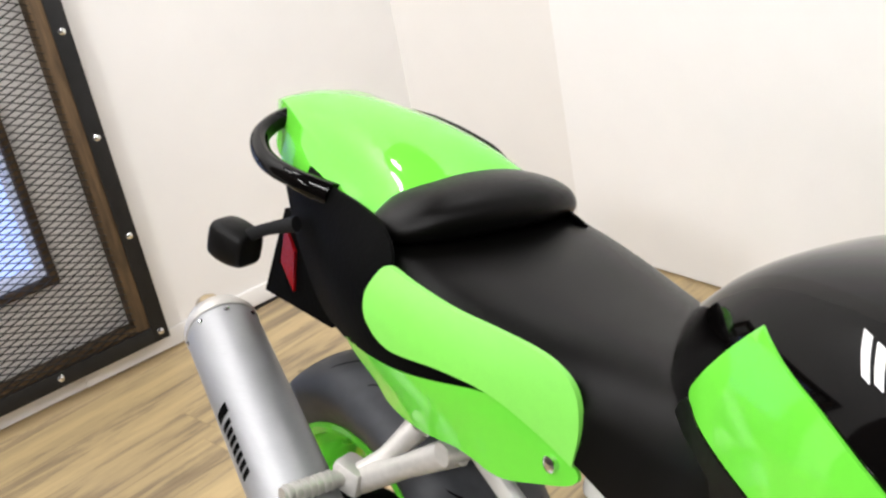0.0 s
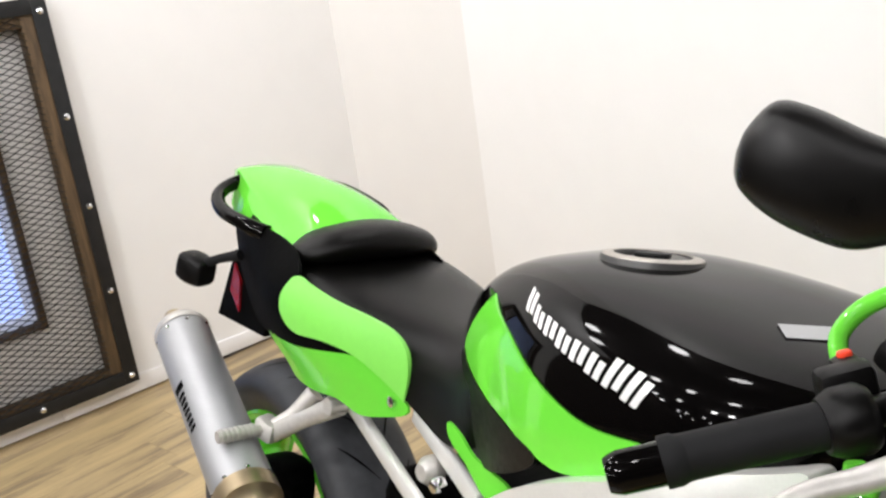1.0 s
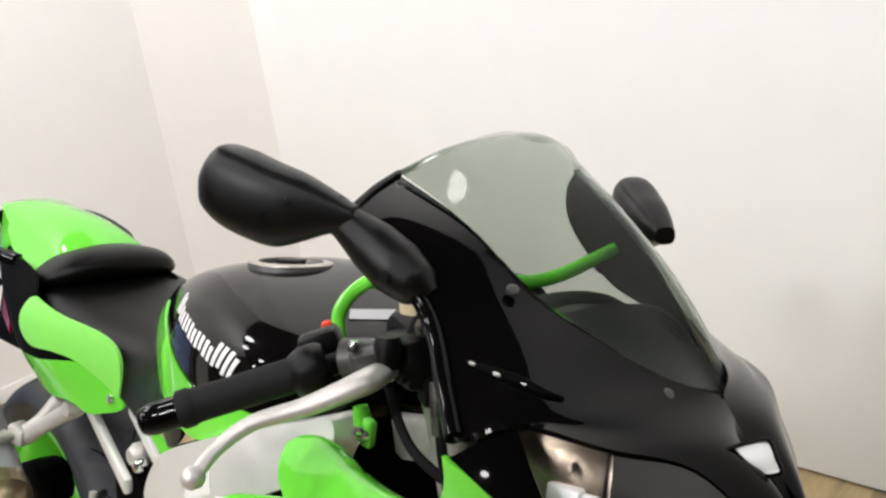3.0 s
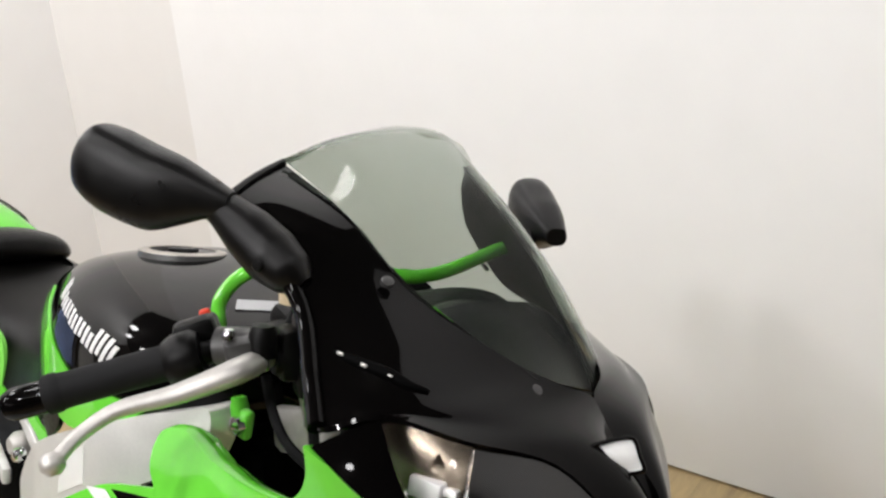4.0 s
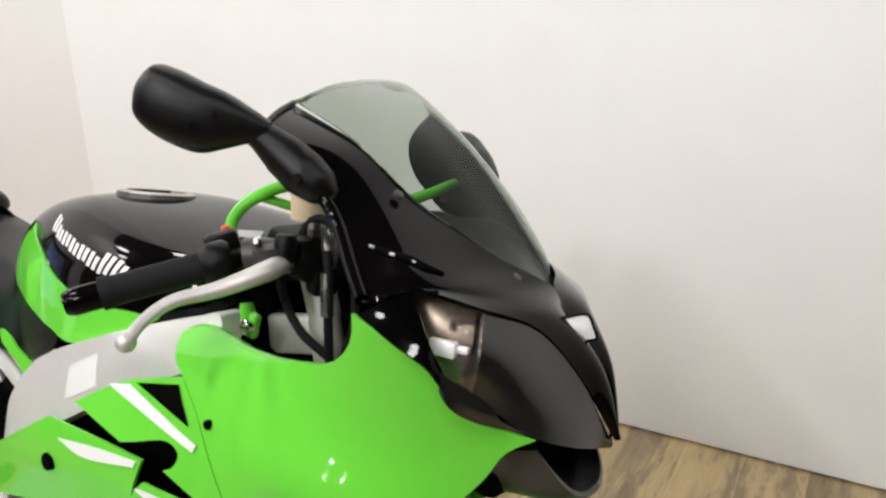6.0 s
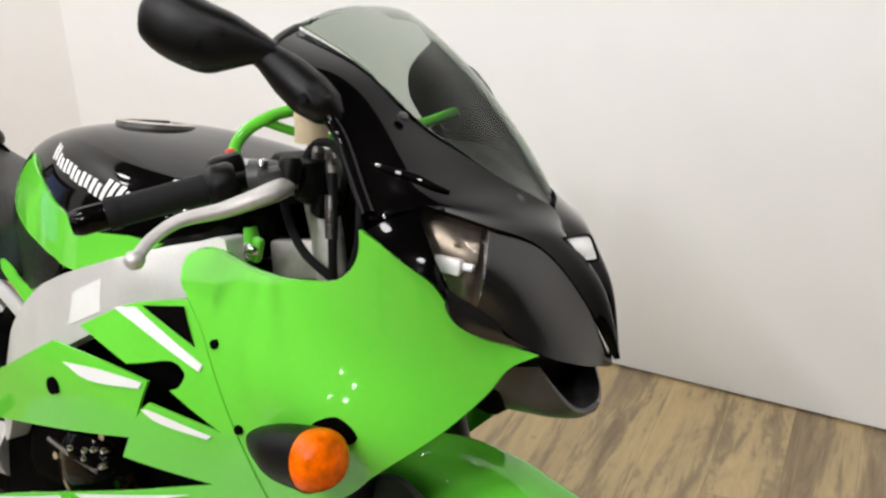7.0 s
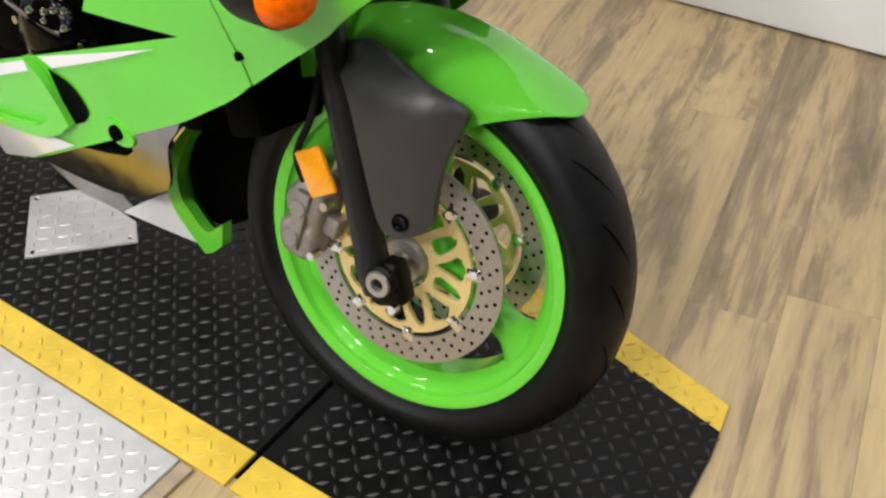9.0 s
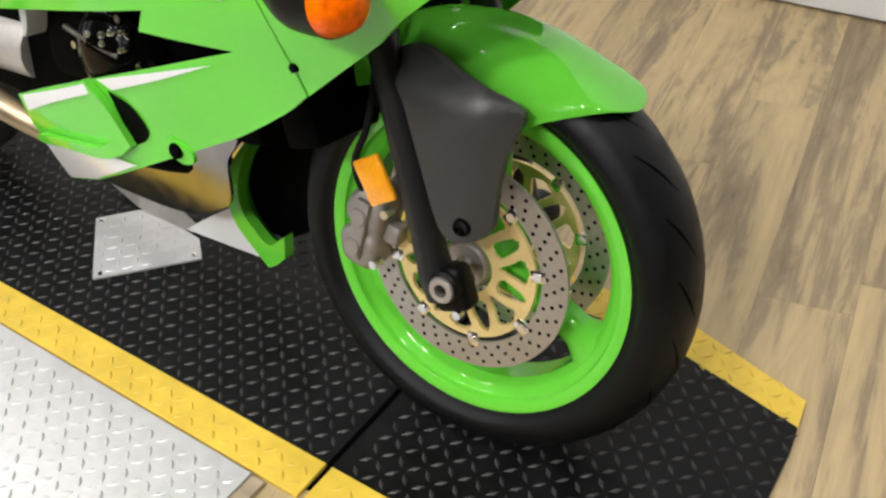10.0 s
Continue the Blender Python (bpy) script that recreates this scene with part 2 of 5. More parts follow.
def tube(path, radius, seg=12, n=5, caps=True, flat=1.0):
    """A swept tube along a smooth path; radius is one number or one for each point."""
    p = crom(path, n) if len(path) > 2 else np.array(path, float)
    r = np.full(len(path), radius, float) if np.isscalar(radius) else np.array(radius, float)
    rr = np.interp(np.linspace(0, len(path) - 1, len(p)), range(len(path)), r)
    tan = np.gradient(p, axis=0)
    tan /= np.linalg.norm(tan, axis=1)[:, None]
    up = np.array((0, 0, 1.0)) if abs(tan[0][2]) < 0.9 else np.array((0, 1.0, 0))
    rings = []
    for c, t, q in zip(p, tan, rr):
        s = np.cross(t, up)
        s /= np.linalg.norm(s)
        up = np.cross(s, t)
        a = np.linspace(0, 2 * math.pi, seg, endpoint=False)
        rings.append(c + q * (np.cos(a)[:, None] * s + flat * np.sin(a)[:, None] * up))
    return grid(np.array(rings), close_v=True, caps=caps)


def lathe(profile, seg=32, axis="y", centre=(0, 0, 0), smooth=0, closed=False):
    """A profile of (radius, height) turned round an axis."""
    pr = crom(profile, smooth, closed) if smooth else np.array(profile, float)
    a = np.linspace(0, 2 * math.pi, seg, endpoint=False)
    v = np.zeros((seg, len(pr), 3))
    ca, sa = np.cos(a)[:, None], np.sin(a)[:, None]
    i, j, k = {"y": (0, 2, 1), "z": (0, 1, 2), "x": (1, 2, 0)}[axis]
    v[..., i], v[..., j], v[..., k] = ca * pr[:, 0], sa * pr[:, 0], pr[:, 1]
    bm = grid(v + np.array(centre), close_u=True, close_v=closed)
    bmesh.ops.remove_doubles(bm, verts=bm.verts, dist=1e-5)
    if not closed:
        bmesh.ops.holes_fill(bm, edges=[e for e in bm.edges if e.is_boundary], sides=0)
    return bm


def block(size, centre=(0, 0, 0), turn=(0, 0, 0), bevel=0.004, seg=2):
    bm = bmesh.new()
    bmesh.ops.create_cube(bm, size=1, matrix=pose(*centre, *turn) @ Matrix.Diagonal((*size, 1)))
    if bevel:
        bmesh.ops.bevel(bm, geom=bm.edges[:], offset=bevel, segments=seg, affect="EDGES", profile=0.5)
    return bm


def join(*bms):
    """Several bmeshes as one."""
    out = bmesh.new()
    for b in bms:
        me = bpy.data.meshes.new("tmp")
        b.to_mesh(me)
        b.free()
        out.from_mesh(me)
        bpy.data.meshes.remove(me)
    return out


def moved(bm, m):
    bmesh.ops.transform(bm, matrix=m, verts=bm.verts)
    return bm


def blob(sections, n=4, seg=20, power=2.4, axis=0):
    """A closed body lofted through superellipse sections: (station, centre a, centre b, half a, half b)."""
    s = crom(sections, n)
    t = np.linspace(0, 2 * math.pi, seg, endpoint=False)
    ct, st = np.cos(t), np.sin(t)
    e = 2 / power
    u, w = np.sign(ct) * np.abs(ct) ** e, np.sign(st) * np.abs(st) ** e
    rings = []
    for x, a, b, ha, hb in s:
        r = np.zeros((seg, 3))
        o1, o2 = [k for k in range(3) if k != axis]
        r[:, axis], r[:, o1], r[:, o2] = x, a + max(ha, 0.0005) * u, b + max(hb, 0.0005) * w
        rings.append(r)
    return grid(np.array(rings), close_v=True, caps=True)


def outline(points, n=5):
    """A closed outline from (x, z) points; those with a third value are sharp corners, the rest are rounded."""
    k = len(points)
    sharp = [i for i in range(k) if len(points[i]) > 2]
    if not sharp:
        return crom([p[:2] for p in points], n, True)
    out = []
    for a, b in zip(sharp, sharp[1:] + [sharp[0] + k]):
        run = [points[i % k][:2] for i in range(a, b + 1)]
        out += list((crom(run, n) if len(run) > 2 else np.array(run, float))[:-1])
    return np.array(out)


def panel(points, width, side=-1, lift=0.0, thick=0.003, step=0.022, n=5, inset=0.0):
    """A shell cut to an outline in side view and laid on a flank whose half-width is width(x, z)."""
    o = outline(points, n)
    bm = bmesh.new()
    bm.faces.new([bm.verts.new((x, 0, z)) for x, z in o])
    lo, hi = o.min(0), o.max(0)
    for ax in (0, 1):
        nrm = (1, 0, 0) if ax == 0 else (0, 0, 1)
        for q in np.arange(lo[ax] + step, hi[ax], step):
            bmesh.ops.bisect_plane(bm, geom=bm.verts[:] + bm.edges[:] + bm.faces[:], plane_co=(q, 0, q), plane_no=nrm)
    bmesh.ops.triangulate(bm, faces=bm.faces)
    for v in bm.verts:
        v.co.y = side * (width(v.co.x, v.co.z) + lift) - (MID if side > 0 else 0.0)
        if side > 0 and v.co.x > 1.2:
            v.co.z -= 0.3 * (v.co.x - 1.2)
            v.co.x -= 0.5 * (v.co.x - 1.2)
    bmesh.ops.recalc_face_normals(bm, faces=bm.faces)
    f = max(bm.faces, key=lambda q: q.calc_area())
    if f.normal.y * side < 0:
        bmesh.ops.reverse_faces(bm, faces=bm.faces)
    if thick:
        back = bmesh.ops.extrude_face_region(bm, geom=bm.faces[:])
        for v in [g for g in back["geom"] if isinstance(g, bmesh.types.BMVert)]:
            v.co.y -= side * thick
    return bm


MID = 0.05


def table(xs, zs, values):
    """A smooth half-width over the side view from a small table."""
    xs, zs, t = np.array(xs), np.array(zs), np.array(values, float)

    def cub(p, q, x):
        i = int(np.clip(np.searchsorted(p, x) - 1, 0, len(p) - 2))
        u = np.clip((x - p[i]) / (p[i + 1] - p[i]), -0.3, 1.3)
        a, b = q[i], q[i + 1]
        h = p[i + 1] - p[i]
        ma = (q[i + 1] - q[i - 1]) / (p[i + 1] - p[i - 1]) if i > 0 else (b - a) / h
        mb = (q[i + 2] - q[i]) / (p[i + 2] - p[i]) if i + 2 < len(p) else (b - a) / h
        return (2 * u ** 3 - 3 * u ** 2 + 1) * a + (u ** 3 - 2 * u ** 2 + u) * h * ma + (-2 * u ** 3 + 3 * u ** 2) * b + (u ** 3 - u ** 2) * h * mb

    return lambda x, z: float(cub(zs, [cub(xs, r, x) for r in t], z))


def thing(name, at, label, category, group="", kind=""):
    e = new(name)
    e.matrix_world = at
    return tagged(e, label, category, group, kind)


# ---------------------------------------------------------------- the room
def wall_piece(name, a, b, z0, z1, thick=0.12, label="", inward=1):
    """A wall from a to b on the plan, its thickness on the far side."""
    a, b = Vector(a), Vector(b)
    d = (b - a).normalized()
    nrm = Vector((-d.y, d.x)) * inward
    bm = bmesh.new()
    p = [a, b, b + nrm * thick, a + nrm * thick]
    lo = [bm.verts.new((q.x, q.y, z0)) for q in p]
    hi = [bm.verts.new((q.x, q.y, z1)) for q in p]
    bm.faces.new(lo), bm.faces.new(hi)
    for i in range(4):
        bm.faces.new((lo[i], lo[(i + 1) % 4], hi[(i + 1) % 4], hi[i]))
    return part(name, bm, WALL, None, label, 20)


ROOM_H = 3.0
A, B = (-1.165, 1.332), (-1.775, 1.197)
structure = []
structure.append(wall_piece("wall_back", A, (6.2, 1.384 + 0.0445 * 6.2), 0, ROOM_H))
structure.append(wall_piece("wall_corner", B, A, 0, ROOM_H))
WIN = pose(-1.66, 0.0845, 0, 0, 0, 5.7)          # frame of the window wall: local y runs along it, local x into the room


def win_box(size, centre, bevel=0.002):
    return moved(block(size, centre, bevel=bevel), WIN)


# window wall, pieced round its opening
U0, U1, Z0, Z1 = -0.86, -0.125, 0.335, 1.16
wall_w = join(win_box((0.12, 1.44, ROOM_H), (-0.06, U1 + 0.72, ROOM_H / 2), 0), win_box((0.12, 0.45, ROOM_H), (-0.06, U0 - 0.225, ROOM_H / 2), 0),
              win_box((0.12, U1 - U0, Z0), (-0.06, (U0 + U1) / 2, Z0 / 2), 0), win_box((0.12, U1 - U0, ROOM_H - Z1), (-0.06, (U0 + U1) / 2, (Z1 + ROOM_H) / 2), 0))
structure.append(part("wall_window_side", wall_w, WALL, None, "", 20))
# the corner panel's shade is put into its paint
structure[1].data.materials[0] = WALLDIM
for o in structure:
    tagged(o, "smooth white painted wall", "wall", kind="structure")
# unseen walls, kept dark so that the black paint reflects less
structure_far = part("wall_side_unseen", win_box((0.12, 9.2, ROOM_H), (-0.06, U0 - 0.45 - 4.6, ROOM_H / 2), 0), WALL, None, "", 20)
for o in (structure_far, wall_piece("wall_behind", (-1.3, -10.0), (6.2, -10.0), 0, ROOM_H, inward=-1), wall_piece("wall_front", (6.2, -10.12), (6.2, 1.8), 0, ROOM_H, inward=-1)):
    o.data.materials[0] = DARKWALL
    tagged(o, "unseen dark brown wall closing the room", "wall", kind="structure")
ceil = part("ceiling", block((8.8, 12.4, 0.1), (2.2, -4.2, ROOM_H + 0.05), bevel=0), CEIL, None)
tagged(ceil, "plain dark painted ceiling", "ceiling", kind="structure")

# past the planks the unseen slab is dark, to dim reflections
base = part("floor", block((8.8, 12.4, 0.1), (2.2, -4.2, -0.0685), bevel=0), SLAB, None)
tagged(base, "wood-look plank floor in tan and grey-brown", "floor", kind="structure")

# skirting along the window wall
sk = part("baseboard", win_box((0.008, 1.25, 0.055), (0.004, U1 + 0.62, 0.0285), 0.002), WALL, None)
tagged(sk, "low white baseboard under the window guard", "baseboard", kind="structure")

# ---- window with its sash and the daylight outside
win = thing("window_1", WIN @ pose(0, (U0 + U1) / 2, Z0), "brown timber window with pale blue daylight behind", "window", kind="structure")


def under(ob, parent):
    """Parents a part built in world places to a thing that stands elsewhere."""
    ob.parent = parent
    ob.matrix_parent_inverse = parent.matrix_world.inverted()
    return ob


bpy.context.view_layer.update()
sash = 0.022
for size, c, nm in (((0.03, sash, Z1 - Z0 + 0.034), (0.015, U1 + 0.006, (Z0 + Z1) / 2), "window_frame"), ((0.03, sash, Z1 - Z0 + 0.034), (0.015, U0 - 0.006, (Z0 + Z1) / 2), "window_frame"),
                    ((0.028, U1 - U0 + 0.02, sash), (0.014, (U0 + U1) / 2, Z0 - 0.006), "window_sill"), ((0.028, U1 - U0 + 0.02, sash), (0.014, (U0 + U1) / 2, Z1 + 0.006), "window_frame")):
    under(part(nm, win_box(size, c, 0.004), RUSTWOOD, None), win)
pane = under(part("pane", win_box((0.004, U1 - U0, Z1 - Z0), (-0.06, (U0 + U1) / 2, (Z0 + Z1) / 2), 0), CLEAR, None, "clear window pane"), win)
pane.visible_shadow = False
SKYBLUE = mat("daylight_backdrop", (0.50, 0.62, 0.95), 1.0, emit=1.0)
bd = part("backdrop", win_box((0.01, 2.4, 2.2), (-0.5, -0.5, 0.9), 0), SKYBLUE, None)
tagged(bd, "pale blue daylight outside the window", "backdrop", kind="structure")

# ---- the mesh guard over the window
guard = thing("window_guard", WIN @ pose(0.02, -0.45, 0.06), "black steel window guard with expanded mesh and timber batten", "window guard")
bpy.context.view_layer.update()
G0, G1, H0, H1 = -1.02, 0.112, 0.06, 1.275
bw = 0.045
for size, c in (((0.008, bw, H1 - H0), (0.056, G1 - bw / 2, (H0 + H1) / 2)), ((0.008, bw, H1 - H0), (0.056, G0 + bw / 2, (H0 + H1) / 2)),
                ((0.0076, G1 - G0 - 2 * bw, bw), (0.056, (G0 + G1) / 2, H0 + bw / 2)), ((0.0076, G1 - G0 - 2 * bw, bw), (0.056, (G0 + G1) / 2, H1 - bw / 2))):
    under(part("steel_bar", win_box(size, c, 0.001), FRAMEBLK, None, "black steel flat bar"), guard)
tb = 0.036
for size, c in (((0.05, tb + bw, H1 - H0), (0.0255, G1 - (bw + tb) / 2 - 0.001, (H0 + H1) / 2)), ((0.05, tb + bw, H1 - H0), (0.0255, G0 + (bw + tb) / 2, (H0 + H1) / 2)),
                ((0.0496, G1 - G0 - 2 * (bw + tb), bw + tb * 0.5), (0.0255, (G0 + G1) / 2, H0 + (bw + tb * 0.5) / 2)), ((0.0496, G1 - G0 - 2 * (bw + tb), bw + tb), (0.0255, (G0 + G1) / 2, H1 - (bw + tb) / 2))):
    under(part("batten", win_box(size, c, 0.003), RUSTWOOD, None, "rough brown timber batten"), guard)


def strands(y0, y1, z0, z1, dy=0.046, dz=0.0195, t=0.0015):
    """Expanded metal: strands zigzagging along each row of diamonds."""
    v, f = [], []
    rows = int((z1 - z0) / (dz / 2))
    for r in range(rows):
        z = z0 + r * dz / 2
        shift = (r % 2) * dy / 2
        for k in range(int((y1 - y0) / dy)):
            y = y0 + shift + k * dy
            for p, q in (((y, z), (y + dy / 2, z + dz / 2)), ((y + dy / 2, z + dz / 2), (y + dy, z))):
                if q[0] > y1:
                    continue
                i = len(v)
                dx = 0.003 if q[1] > p[1] else -0.003
                for (a, b), s in ((p, -1), (q, 1)):
                    v += [(s * dx, a, b - t), (s * dx - 0.003, a, b + t), (s * dx + 0.002, a, b + t)]
                f += [(i, i + 3, i + 4, i + 1), (i + 1, i + 4, i + 5, i + 2), (i + 2, i + 5, i + 3, i)]
    bm = bmesh.new()
    me = bpy.data.meshes.new("tmp")
    me.from_pydata(v, [], f)
    bm.from_mesh(me)
    return bm


mesh = part("expanded_mesh", moved(strands(G0 + bw + 0.02, G1 - bw - 0.02, H0 + bw * 0.8, H1 - bw), WIN @ pose(0.057, 0, 0)), MESHBLK, None, "black expanded steel mesh", 30)
tagged(under(mesh, guard), kind="stuff")
bolt_bm = lathe([(0.0, 0.006), (0.006, 0.0055), (0.009, 0.003), (0.0105, 0.0)], 10, "x")
bolt_me = None
for u, z in [(0.09, q) for q in (0.085, 0.375, 0.65, 0.925, 1.235)] + [(-0.2, 0.085), (-0.5, 0.085), (-0.8, 0.085), (-0.2, 1.25), (-0.5, 1.25)]:
    if bolt_me is None:
        b0 = part("bolt", bolt_bm, CHROME, None)
        bolt_me = b0.data
    else:
        b0 = new("bolt", bolt_me)
    b0.parent = guard
    b0.matrix_parent_inverse = guard.matrix_world.inverted()
    b0.matrix_basis = WIN @ pose(0.0602, u, z)

# ---------------------------------------------------------------- lamps on the ceiling
# the lamp at (-0.3, 1.0) is added only to brighten the window wall
LAMPS = [(1.58, -2.7), (2.15, -2.7), (-0.9, -1.9), (-0.9, -2.6), (-0.9, -3.4), (-0.4, -1.0), (0.5, -0.9), (1.4, -0.9), (2.4, -0.9), (0.2, -2.3), (3.0, 0.4),
         (-0.2, -5.2), (0.4, -5.2), (1.6, -5.2), (-0.4, -8.2), (0.9, -8.2), (2.6, -8.2), (-1.25, 0.1), (-1.3, -0.45), (-0.3, 1.0), (0.6, 0.7)]
KEY_W, LAMP_W, CORNER_W = 132, 41, 20
for i, (x, y) in enumerate(LAMPS):
    fx = thing("ceiling_lamp", pose(x, y, ROOM_H), "white round ceiling lamp with glowing bulb", "ceiling lamp", "lamps on the ceiling")
    bpy.context.view_layer.update()
    h = lathe([(0.0, 0.0), (0.06, 0.0), (0.06, -0.02), (0.03, -0.03), (0.03, -0.09), (0.0, -0.09)], 20, "z")
    part("socket", h, CEIL, fx)
    lamp = bpy.data.lights.new("bulb_light", "POINT")
    lamp.energy, lamp.shadow_soft_size, lamp.color = (KEY_W if i < 2 else LAMP_W if i < 17 else CORNER_W), 0.105, (1.0, 0.985, 0.988)
    lo = new("bulb_light", lamp)
    lo.parent = fx
    lo.matrix_basis = pose(0, 0, -0.16)

# ---------------------------------------------------------------- the lift platform the bike stands on
PLAT = pose(0.6, 0.03, 0.0, 0, 0, 1.6)
plat = thing("lift_platform", PLAT, "black diamond-plate lift platform with yellow painted edges", "platform")
bpy.context.view_layer.update()
TOP = 0.0


def plate(x0, x1, y0, y1, z=TOP, t=0.008):
    return block((x1 - x0, y1 - y0, t), ((x0 + x1) / 2, (y0 + y1) / 2, z - t / 2), bevel=0.0015, seg=1)


def treads(x0, x1, y0, y1, z, pitch=0.0235, inside=None):
    """Raised lozenges of a checker plate, turned alternately."""
    v, f = [], []
    x0 = x1 - (int((x1 - x0) / pitch) + 0.05) * pitch
    for i in range(int((x1 - x0) / pitch)):
        for j in range(int((y1 - y0) / pitch)):
            cx, cy = x0 + (i + 0.5) * pitch, y0 + (j + 0.5) * pitch
            if inside and not inside(cx, cy):
                continue
            a = radians(45 if (i + j) % 2 else -45)
            ca, sa = math.cos(a), math.sin(a)
            k = len(v)
            for px, py, pz in ((-0.0108, 0, 0), (0, -0.0036, 0), (0.0108, 0, 0), (0, 0.0036, 0), (-0.0062, 0, 0.0018), (0.0062, 0, 0.0018)):
                v.append((cx + ca * px - sa * py, cy + sa * px + ca * py, z + pz))
            f += [(k, k + 1, k + 5, k + 4), (k + 1, k + 2, k + 5), (k + 2, k + 3, k + 4, k + 5), (k + 3, k, k + 4)]
    me = bpy.data.meshes.new("tmp")
    me.from_pydata(v, [], f)
    bm = bmesh.new()
    bm.from_mesh(me)
    return bm


SEAM, END, REAR = 0.62, 1.165, -1.16     # along the platform, from its middle
YR, YL, YW = -0.308, 0.295, 0.068           # outer edges and stripe width


def tread_part(bm, m, parent):
    return tagged(part("treads", bm, m, parent, "", 20), kind="stuff")


# added near-black sheet that paints the shade in the seam
part("seam_shade_sheet", plate(REAR + 0.02, END - 0.03, YR + 0.02, 0.16, -0.0055, 0.002), DARK, plat)
deck = part("deck_plate", plate(REAR, SEAM - 0.005, YR + YW, YL - YW), BLKPLATE, plat, "worn black diamond plate")
tread_part(treads(REAR + 0.01, SEAM - 0.01, YR + YW, YL - YW, TOP), TREAD, plat)
for y0, y1 in ((YR, YR + YW), (YL - YW, YL)):
    part("edge_stripe", plate(REAR, SEAM - 0.005, y0, y1), YELPLATE, plat, "yellow painted edge stripe")
    tread_part(treads(REAR + 0.01, SEAM - 0.01, y0 + 0.005, y1, TOP), YELPLATE, plat)
FLAP = [(SEAM + 0.005, YR + YW), (END + 0.01, YR + YW), (END - 0.005, 0.12), (END - 0.012, 0.168), (0.95, 0.218), (SEAM + 0.005, 0.228)]
EDGE = [(SEAM + 0.005, 0.228), (0.95, 0.218), (END - 0.012, 0.168), (END - 0.02, 0.222), (0.945, 0.282), (SEAM + 0.005, 0.295)]


def sheet(points, t=0.008):
    bm = bmesh.new()
    bm.faces.new([bm.verts.new((x, y, TOP)) for x, y in points])
    ex = bmesh.ops.extrude_face_region(bm, geom=bm.faces[:])
    for v in [g for g in ex["geom"] if isinstance(g, bmesh.types.BMVert)]:
        v.co.z -= t
    return bm


def inside_of(points):
    def test(x, y):
        hit = False
        for k in range(len(points)):
            (xa, ya), (xb, yb) = points[k - 1], points[k]
            if (ya > y) != (yb > y) and x < xa + (y - ya) * (xb - xa) / (yb - ya):
                hit = not hit
        return hit
    return test


part("front_flap", sheet(FLAP), BLKPLATE, plat, "black diamond plate front flap")
tread_part(treads(SEAM + 0.01, END, YR + YW, 0.23, TOP, inside=inside_of(FLAP)), TREAD, plat)
part("edge_stripe", sheet(EDGE), YELPLATE, plat, "yellow painted edge stripe")
tread_part(treads(SEAM + 0.01, END, 0.15, 0.30, TOP, inside=inside_of(EDGE)), YELPLATE, plat)
part("edge_stripe", plate(SEAM + 0.005, END + 0.01, YR, YR + YW), YELPLATE, plat, "yellow painted edge stripe")
tread_part(treads(SEAM + 0.01, END, YR + 0.005, YR + YW, TOP), YELPLATE, plat)

# silver tread plate board beside it, and the loose offcut under the engine
board = thing("ramp_board", PLAT, "silver diamond-plate ramp board with a raw timber edge", "ramp board")
bpy.context.view_layer.update()
part("tread_sheet", plate(-0.9, 0.535, -1.1, YR - 0.004, 0.003, 0.004), SILPLATE, board, "bright silver diamond plate")
tread_part(treads(-0.2, 0.53, -0.8, YR - 0.01, 0.003), SILPLATE, board)
part("timber_core", plate(-0.9, 0.56, -1.1, YR - 0.004, -0.0012, 0.008), EDGEWOOD, board, "raw timber board")
scrap = thing("loose_plate", PLAT @ pose(0, 0, TOP + 0.006), "loose offcut of silver diamond plate on the deck", "metal plate")
CUT = [(-0.014, -0.151), (-0.151, -0.029), (-0.081, 0.048), (0.074, 0.029), (0.12, -0.009)]
sb = bmesh.new()
sb.faces.new([sb.verts.new((x, y, 0)) for x, y in reversed(CUT)])
ex = bmesh.ops.extrude_face_region(sb, geom=sb.faces[:])
for v in [g for g in ex["geom"] if isinstance(g, bmesh.types.BMVert)]:
    v.co.z -= 0.004
part("sheet", sb, SILPLATE, scrap)


def in_cut(x, y):
    return all((CUT[k][0] - CUT[k - 1][0]) * (y - CUT[k - 1][1]) - (CUT[k][1] - CUT[k - 1][1]) * (x - CUT[k - 1][0]) < -0.0014 for k in range(5))


tread_part(treads(-0.2, 0.15, -0.18, 0.06, 0.0, inside=in_cut), SILPLATE, scrap)
fl = bmesh.new()
fl.faces.new([fl.verts.new((x, y, 0.001 + 0.004 * k)) for x, y, k in ((-.206, .059, 1), (-.155, .096, 1), (-.09, .094, .8), (.055, .052, 0), (.05, .034, 0), (-.1, .036, .3))])
bmesh.ops.solidify(fl, geom=fl.faces[:], thickness=0.003)
part("bent_flange", fl, CAST, scrap, "plain bent metal flange")
for x, y in ((-0.135, -0.027), (0.1, -0.008), (-0.012, -0.134)):
    part("screw", lathe([(0, 0.0025), (0.004, 0.002), (0.0055, 0)], 10, "z", (x, y, 0)), CHROME, scrap)

# ---------------------------------------------------------------- the motorcycle
BIKE = pose(-0.01, -0.027, 0.0, -12, 0, 1)
bike = thing("motorcycle", BIKE, "lime green and black sport motorcycle leaning on its stand", "motorcycle")
bpy.context.view_layer.update()

